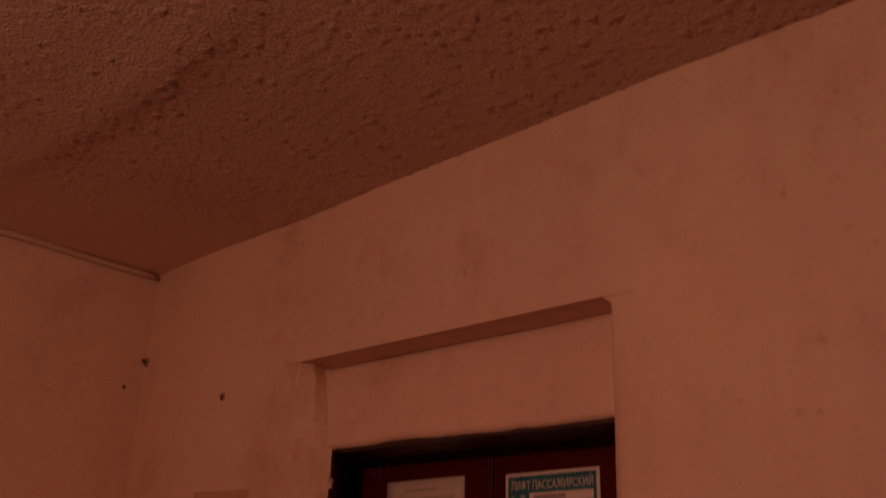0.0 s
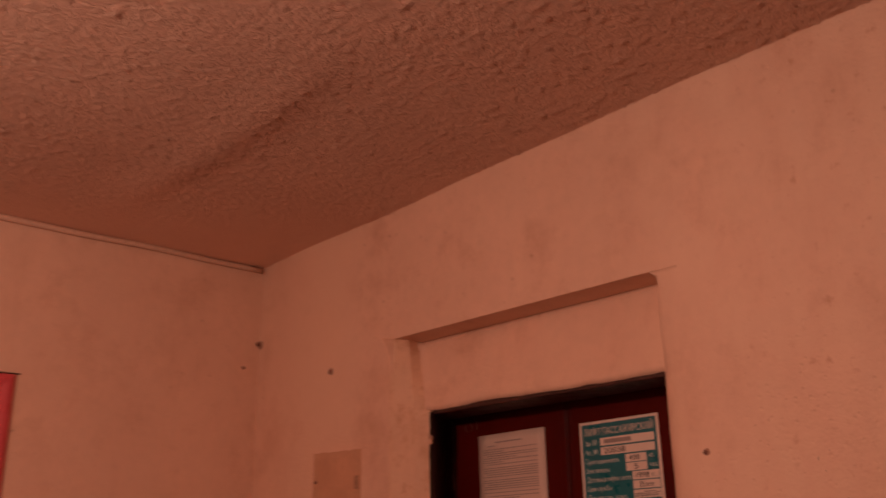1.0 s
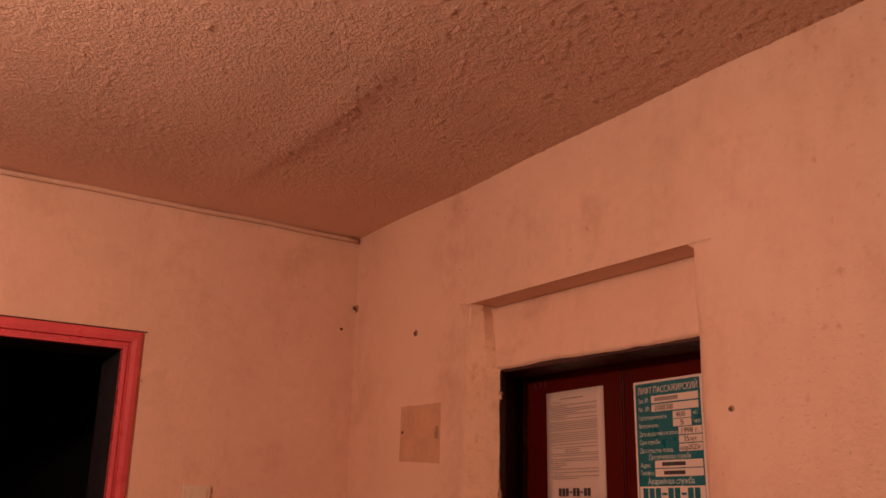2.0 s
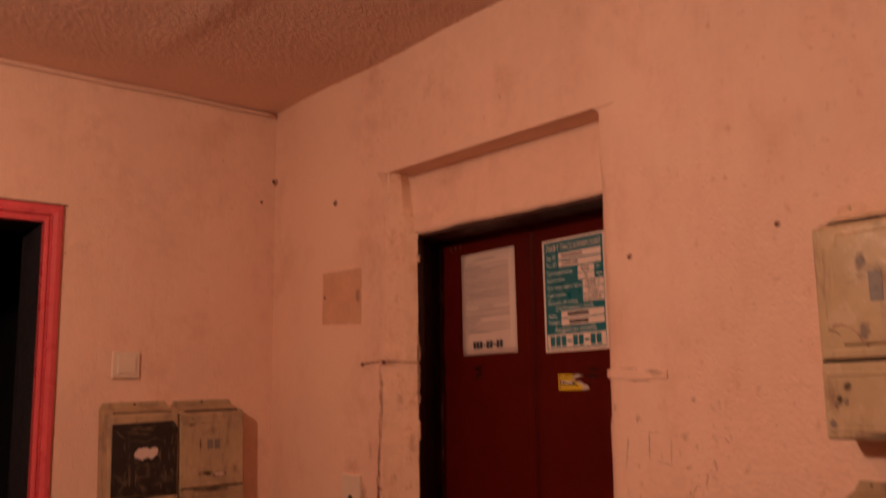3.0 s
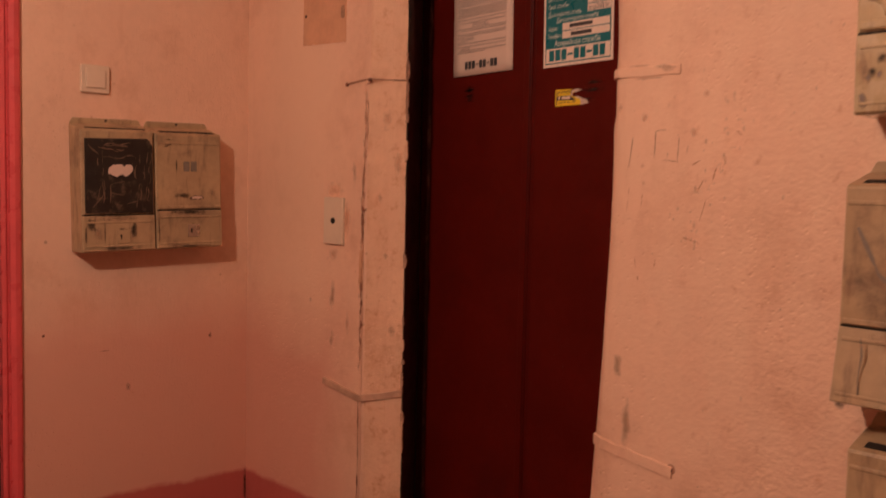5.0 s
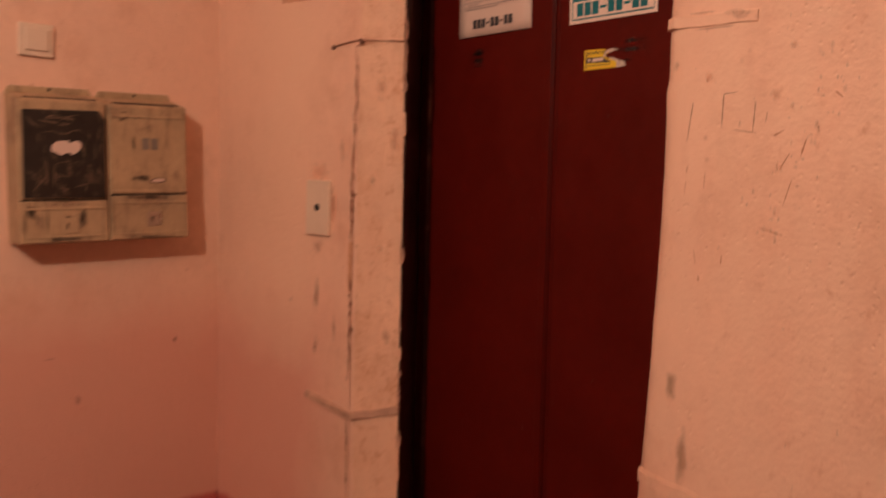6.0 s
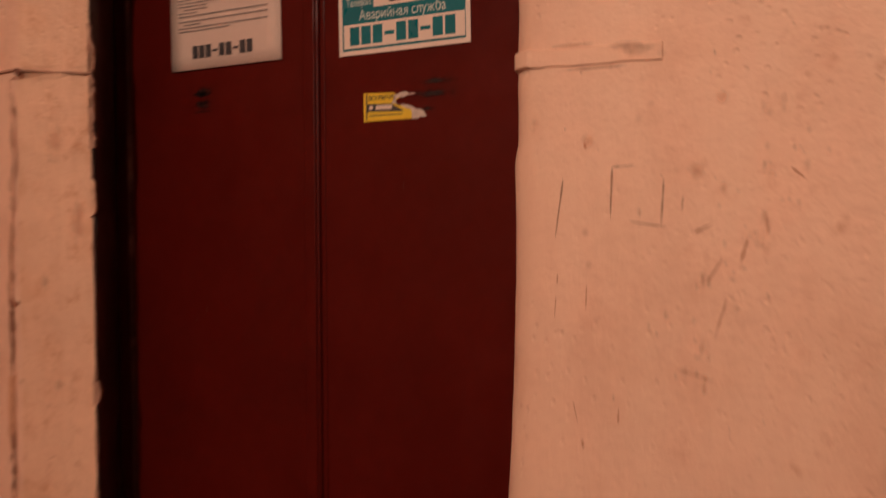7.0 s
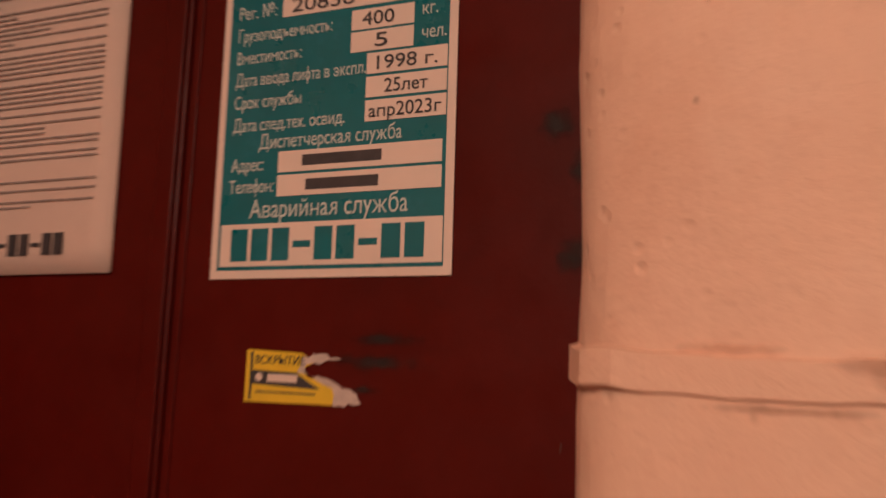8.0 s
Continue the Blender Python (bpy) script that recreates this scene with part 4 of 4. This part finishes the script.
grime(b86, [(0.0, -0.012, 0.035, 0.035), (0.0, 0.008, 0.22, 0.016), (0.085, 0.03, 0.014, 0.09)], D - 0.0240, box_dirt)
grime(b82, [(0.0, 0.002, 0.20, 0.012), (0.02, 0.05, 0.02, 0.03), (0.03, 0.07, 0.03, 0.03)], D - 0.0068, box_dirt)
grime(tri, [(0.02, 0.30, 0.20, 0.05)], D - 0.0040, grey_dirt)


# ---- switch, call button, cables, fixings ----
def light_switch():
    s = thing("light_switch", pose(0, -0.548, 1.560, 0, 0.6, 90), "square cream plastic light switch on the wall", "light switch")
    part("frame", box(0, 0.084, -0.012, 0, 0, 0.080, 0.003), plastic, s)
    part("rocker", box(0.014, 0.070, -0.018, -0.011, 0.014, 0.068, 0.002), plastic, s)
    return s


def call_button():
    s = thing("lift_call_plate", pose(0.449, 0, 1.138, 0, 0.6, 0), "cream lift call plate with a small black button", "call button")
    part("plate", box(0, 0.094, -0.009, 0, 0, 0.135, 0.0018), plastic, s)
    part("button", disc(0.0095, 0.004, pose(0.047, -0.010, 0.068, 90), 20, r2=0.008), black_hole, s, "round black button")
    return s


light_switch()
call_button()
rnd = random.Random(31)
corner_cable = []
for k in range(60):
    y = -0.01 - 3.4 * k / 59
    corner_cable.append((0.010 + 0.002 * noise.noise(Vector((y * 6, 0, 1))), y, 2.478 + 0.004 * (1 - math.exp(y / 0.5)) + 0.004 * noise.noise(Vector((y * 4, 3, 1))) - 0.002))
tagged(part("cable", tube(corner_cable, 0.0085, 12), cable_paint, smooth=True), "cable painted over along the top of the wall", "cable", kind="structure")


def strap(points, name, height, label, mat, thick=0.004):
    """A flat strip fixed over the plaster, painted with the wall; points follow the wall in plan, with a height each."""
    bm = bmesh.new()
    rows = []
    fine = []
    for (a, b) in zip(points, points[1:]):
        for k in range(8):
            f = k / 8
            fine.append([p + (q - p) * f for p, q in zip(a, b)])
    fine.append(list(points[-1]))
    for i, (x, y, z, nx, ny) in enumerate(fine):
        w = 0.0030 * noise.noise(Vector((x * 32, z * 9, y * 41)))
        t = thick + 0.4 * w
        rows.append([bm.verts.new(c) for c in ((x, y, z - height / 2 + w), (x + nx * t, y + ny * t, z - height / 2 + 0.002 + w), (x + nx * t, y + ny * t, z + height / 2 - 0.002 + w), (x, y, z + height / 2 + w))])
    for a, b in zip(rows, rows[1:]):
        for k in range(3):
            bm.faces.new((a[k], a[k + 1], b[k + 1], b[k]))
        bm.faces.new((a[3], a[0], b[0], b[3]))
    bm.faces.new(rows[0]), bm.faces.new(rows[-1][::-1])
    return tagged(part(name, bm, mat), label, "strap", kind="structure")


strap([(1.642, 0.001, 1.5435, 0, -1), (1.530, 0.001, 1.545, 0, -1), (1.492, 0.0045, 1.546, -0.25, -0.97), (1.476, 0.013, 1.547, -0.7, -0.7), (1.466, 0.036, 1.547, -1, -0.1), (1.458, 0.10, 1.547, -1, 0)], "anchor_strap", 0.021, "painted-over steel strap on the wall beside the lift", plaster, 0.004)
strap([(1.655, 0.001, 0.746, 0, -1), (1.520, 0.001, 0.762, 0, -1), (1.474, 0.0045, 0.767, -0.25, -0.97), (1.448, 0.018, 0.769, -0.7, -0.7), (1.432, 0.09, 0.769, -1, 0)], "anchor_strap", 0.026, "painted-over steel strap low on the wall beside the lift", plaster, 0.005)
strap([(0.452, 0.001, 0.733, 0, -1), (0.614, 0.001, 0.712, 0, -1), (0.632, 0.003, 0.711, 0.4, -0.9), (0.752, 0.052, 0.738, 0.4, -0.9)], "anchor_strap", 0.020, "painted-over steel strap low beside the lift reveal", strap_paint, 0.009)
wire = [(0.545, -0.002, 1.592), (0.60, -0.004, 1.597), (0.652, -0.003, 1.600), (0.66, 0.001, 1.598), (0.70, 0.022, 1.596), (0.757, 0.046, 1.592)]
tagged(part("thin_wire", tube(wire, 0.0022, 6), grime_rub, smooth=True), "thin painted wire across the lift reveal", "wire")
for x, y, z in ((0.548, -0.002, 1.591), (0.655, -0.003, 1.596)):
    tagged(part("wire_nail", disc(0.0055, 0.006, pose(x, y, z, 90), 8), dowel_brown), "dark nail holding the wire", "nail", "wire nails")

# dowels and holes in the plaster
for x, z, r in ((0.391, 2.101, 0.008), (1.556, 1.794, 0.0050), (1.905, 1.815, 0.0048), (0.336, 1.806, 0.005), (1.650, 0.752, 0.008)):
    d = thing("wall_plug", pose(x, 0, z), "small brown wall plug set in the plaster", "wall plug", "wall plugs")
    part("plug", disc(r, 0.006, pose(0, -0.001, 0, 90), 10, r2=r * 0.8), dowel_brown, d)
    part("rim", disc(r * 1.5, 0.003, pose(0.001, -0.0006, 0.001, 90), 10, r2=r), grime_rub, d, "crumbled rim")
d = thing("wall_plug", pose(0.522, 0, 1.798), "long grey wall plug in the bare patch", "wall plug", "wall plugs")
part("plug", prism([(-0.008, -0.016), (0.006, -0.018), (0.009, 0.004), (0.005, 0.018), (-0.007, 0.016)], "y", -0.004, 0.001, 0.001, 1), scuff, d)
for y, z, r in ((-0.052, 2.163, 0.006), (-0.652, 0.863, 0.0045), (-0.135, 0.82, 0.004), (-0.70, 1.93, 0.002)):
    d = thing("wall_plug", pose(0, y, z, 0, 0, 90), "small brown plug in the side wall", "wall plug", "wall plugs")
    part("plug", disc(r, 0.005, pose(0, -0.001, 0, 90), 10, r2=r * 0.7), dowel_brown, d)
d = thing("corner_nail", pose(0.006, -0.006, 2.237), "rusty bent nail in the room corner", "nail")
part("shank", tube([(0, 0, 0), (0.010, -0.010, 0.004), (0.017, -0.014, -0.004)], 0.004, 8), dowel_brown, d)
part("crumbled_plaster", disc(0.014, 0.006, pose(0.0, 0.003, 0.002, 90), 9, r2=0.007), grime_rub, d)
tagged(part("bare_patch", ragged([(0.322, 1.722), (0.537, 1.712), (0.539, 1.880), (0.322, 1.884)], -0.0012, 0.002, 0.0015, 3, 12), bare_patch), "rectangle of older orange paint left bare", "paint patch", kind="structure")

# cracks and marks in the plaster by the lift
rnd = random.Random(58)
crack, gape, jog = [], [], 0.0
for k in range(96):
    z = 1.545 - 0.008 * k
    jog = 0.75 * jog + rnd.gauss(0, 0.0016)
    crack.append((0.637 + wavy(z, 8.4, 0.005) + jog - 0.012 * min(1, (1.55 - z) / 0.4), z))
    hole = max(0, noise.noise(Vector((0.5, k * 0.23, 2))) - 0.08)
    wide = 0.011 * rnd.random() if 36 < k < 50 or 63 < k < 75 else 0
    gape.append(0.0006 + 0.0013 * rnd.random() + 0.013 * hole + wide)
bm = ribbon(crack, gape, -0.0022, 0.004, 6, 0.6)
tagged(part("plaster_crack", bm, crack_brown), "long dark crack along the edge of the lift reveal", "crack", kind="structure")
tagged(part("peeled_paint", ragged([(0.618, 1.125), (0.632, 1.13), (0.631, 1.02), (0.622, 1.0), (0.612, 1.04)], -0.0016, 0.001, 0.002, 8, 5), bare_patch), "strip of older orange paint where the edge has peeled", "paint patch", kind="structure")
for k in range(0, 96, 4):
    stain(crack[k][0] - 0.014, crack[k][1] - 0.03, 0.012 + 0.022 * rnd.random(), 0.03 + 0.05 * rnd.random(), -0.0014, orange_rub if k % 3 else brown_dirt_and_shade, "brown crumbled rim of the plaster crack", "dirt along the crack")
SPLAY = pose(0.660, 0.0065, 0, 0, 0, math.degrees(math.atan2(0.044, 0.100)))
edge_crack = [(0.104 + wavy(z, 6.1, 0.002), z) for z in [1.56 - 0.013 * k for k in range(76)]]
ob = tagged(part("plaster_crack", ribbon(edge_crack, [0.001 + 0.004 * max(0, noise.noise(Vector((1.5, k * 0.21, 4)))) for k in range(76)], -0.0026, 0.001, 9, 0.5), dowel_brown), "thin dark crack where the plaster meets the lift frame", "crack", kind="structure")
ob.matrix_basis = SPLAY
rnd = random.Random(17)
for k in range(26):
    # crumbs and smears of plaster that reach over the edge onto the steel
    z = rnd.choice((rnd.uniform(0.45, 0.85), rnd.uniform(0.85, 1.30), rnd.uniform(1.30, 1.62), rnd.uniform(1.30, 1.62), rnd.uniform(1.7, 1.93)))
    w, h = rnd.uniform(0.004, 0.011), rnd.uniform(0.012, 0.060)
    ob = part("plaster_chip", ragged([(0.100, z), (0.100 + w * 0.8, z + h * 0.1), (0.100 + w, z + h * 0.6), (0.102 + w * 0.4, z + h), (0.100, z + h)], -0.0035, 0.004, 0.0016, 60 + k, 3), grime_rub if k % 3 else reveal_plaster, wall_l, "broken plaster lapping over the steel frame")
    ob.matrix_basis = SPLAY
lower = [(0.618 + wavy(z, 8.4, 0.004) + 0.002 * rnd.random(), z) for z in [0.700 - 0.010 * k for k in range(33)]]
tagged(part("plaster_crack", ribbon(lower, [0.0008 + 0.008 * max(0, noise.noise(Vector((3.5, k * 0.3, 1)))) for k in range(33)], -0.0022, 0.002, 4, 0.5), dowel_brown), "thin dark crack low along the lift reveal", "crack", kind="structure")
# dirt spots; the thin strip on the strap's top edge paints its shadow line
for k, (x, z, w, h, mat) in enumerate(((0.430, 1.250, 0.125, 0.085, orange_rub), (0.525, 1.13, 0.06, 0.16, orange_rub), (0.570, 1.29, 0.035, 0.11, brown_dirt_and_shade), (0.452, 1.075, 0.075, 0.065, brown_dirt_and_shade), (0.470, 0.93, 0.040, 0.13, grey_dirt), (0.470, 0.84, 0.035, 0.06, brown_dirt_and_shade), (0.548, 0.86, 0.028, 0.11, brown_dirt_and_shade),
                                      (0.44, 1.15, 0.03, 0.13, brown_dirt_and_shade), (0.535, 1.14, 0.03, 0.14, brown_dirt_and_shade), (0.36, 0.95, 0.03, 0.03, brown_dirt_and_shade),
                                      (1.496, 0.898, 0.038, 0.082, olive_rub), (1.520, 0.740, 0.038, 0.170, olive_rub), (0.462, 0.925, 0.04, 0.09, grey_dirt), (0.468, 0.825, 0.03, 0.055, grey_dirt), (1.640, 0.735, 0.03, 0.035, black_dirt), (1.690, 1.480, 0.024, 0.024, orange_rub), (1.662, 1.405, 0.03, 0.03, orange_rub),
                                      (1.50, 1.552, 0.09, 0.010, brown_dirt_and_shade), (1.565, 1.543, 0.075, 0.018, grey_dirt), (1.595, 1.534, 0.05, 0.028, grey_dirt), (1.50, 1.527, 0.14, 0.008, grey_dirt), (1.55, 1.44, 0.025, 0.03, orange_rub), (1.49, 1.46, 0.02, 0.03, orange_rub))):
    stain(x, z, w, h, -0.0058 if 1.52 < z < 1.56 and x > 1.5 else -0.0013, mat, "soft brownish dirt in the plaster, with the strap's painted shadow line", "dirt on the lift wall")
rnd = random.Random(77)
for k in range(60):
    # picked-out spots along a slanting band of the coarse wall
    f = rnd.random()
    x, z = 1.655 + 0.115 * f + rnd.gauss(0, 0.018), 1.19 + 0.27 * f + rnd.gauss(0, 0.022)
    w = rnd.uniform(0.006, 0.015)
    stain(x, z, w, w * rnd.uniform(0.6, 2.2), -0.0011, rnd.choice((orange_rub, fleck, fleck)), "small brown spot picked out of the plaster", "spots on the lift wall")
for k in range(60):
    x, z = rnd.uniform(1.52, 2.02), rnd.uniform(0.72, 1.80)
    w = rnd.uniform(0.003, 0.008)
    stain(x, z, w, w * rnd.uniform(0.8, 3), -0.0011, rnd.choice((orange_rub, fleck, grey_dirt)), "tiny brown fleck in the plaster", "flecks on the lift wall")
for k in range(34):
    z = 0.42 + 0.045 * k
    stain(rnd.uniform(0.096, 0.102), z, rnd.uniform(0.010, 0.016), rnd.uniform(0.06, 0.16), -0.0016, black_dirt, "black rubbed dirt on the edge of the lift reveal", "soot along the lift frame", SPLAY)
for x, z, w, h, mat in ((0.020, 1.44, 0.050, 0.10, brown_dirt_and_shade), (0.030, 1.10, 0.03, 0.03, orange_rub), (0.01, 1.25, 0.03, 0.05, brown_dirt_and_shade), (0.04, 0.88, 0.05, 0.06, brown_dirt_and_shade), (0.06, 1.32, 0.04, 0.1, brown_dirt_and_shade)):
    stain(x, z, w, h, -0.0012, mat, "soft brownish dirt on the lift reveal", "dirt on the lift reveal", SPLAY)
for y, z, w, h, mat in ((-0.42, 0.66, 0.03, 0.05, orange_rub), (-0.14, 0.80, 0.015, 0.04, orange_rub), (-0.655, 1.12, 0.02, 0.02, brown_dirt_and_shade), (-0.50, 0.80, 0.05, 0.006, brown_dirt_and_shade), (-0.016, 0.20, 0.03, 0.20, black_dirt)):
    stain(y, z, w, h, -0.0012, mat, "soft brownish dirt on the side wall", "dirt on the side wall", WEST)
for k, (x0, z0, x1, z1, w) in enumerate(((1.526, 1.413, 1.517, 1.350, 0.0028), (1.581, 1.425, 1.579, 1.371, 0.0034), (1.581, 1.425, 1.606, 1.427, 0.0022), (1.636, 1.412, 1.633, 1.362, 0.0028), (1.656, 1.394, 1.654, 1.378, 0.0036),
                                        (1.60, 1.368, 1.640, 1.362, 0.0018), (1.668, 1.357, 1.686, 1.366, 0.0050), (1.538, 1.172, 1.543, 1.150, 0.0022), (1.548, 1.131, 1.550, 1.122, 0.005), (1.589, 1.168, 1.588, 1.152, 0.0036),
                                        (1.651, 1.216, 1.690, 1.206, 0.0026), (1.553, 1.300, 1.552, 1.272, 0.002), (1.518, 1.285, 1.516, 1.262, 0.002), (1.55, 1.452, 1.552, 1.445, 0.004), (1.72, 1.352, 1.712, 1.324, 0.004), (1.695, 1.33, 1.680, 1.306, 0.004),
                                        (1.70, 1.29, 1.688, 1.25, 0.003), (1.76, 1.42, 1.772, 1.41, 0.004), (1.52, 1.31, 1.519, 1.30, 0.003))):
    pts = [(0.008 + x0 + (x1 - x0) * f + 0.0014 * noise.noise(Vector((k, f * 5, 0))), z0 + (z1 - z0) * f) for f in (0, 0.2, 0.4, 0.6, 0.8, 1)]
    tagged(part("scratch", ribbon(pts, [w * 0.2, w * 0.6, w * 0.4, w * 0.7, w * 0.4, w * 0.1], -0.0006, 0.001, k, 0.5), scuff if k < 6 else brown_scratch), "thin scratch in the wall plaster", "scratch", "scratches in the lift wall")


# ---- lift cabin behind the closed doors ----
def lift_cabin():
    c = thing("lift_cabin", pose(0, 0, 0), "grey laminate lift cabin behind the closed doors", "lift cabin")
    part("back_wall", box(0.45, 1.75, 1.40, 1.43, 0, 2.15), cabin_panel, c)
    part("side_wall", box(0.42, 0.45, 0.36, 1.43, 0, 2.15), cabin_panel, c)
    part("side_wall", box(1.75, 1.78, 0.36, 1.43, 0, 2.15), cabin_panel, c)
    part("roof", box(0.42, 1.78, 0.36, 1.43, 2.15, 2.18), cabin_panel, c)
    part("light_panel", box(0.9, 1.4, 0.6, 1.1, 2.14, 2.149), white_vinyl, c, "flat white ceiling light panel")
    part("floor_plate", box(0.42, 1.78, 0.36, 1.43, 0.006, 0.02), floor_paint, c)
    part("notice", box(0.72, 0.93, 1.394, 1.399, 1.55, 1.85), paper, c, "white printed notice")
    part("sticker", box(1.1, 1.2, 1.394, 1.399, 1.75, 1.85), yellow, c, "yellow sticker")
    return c


lift_cabin()
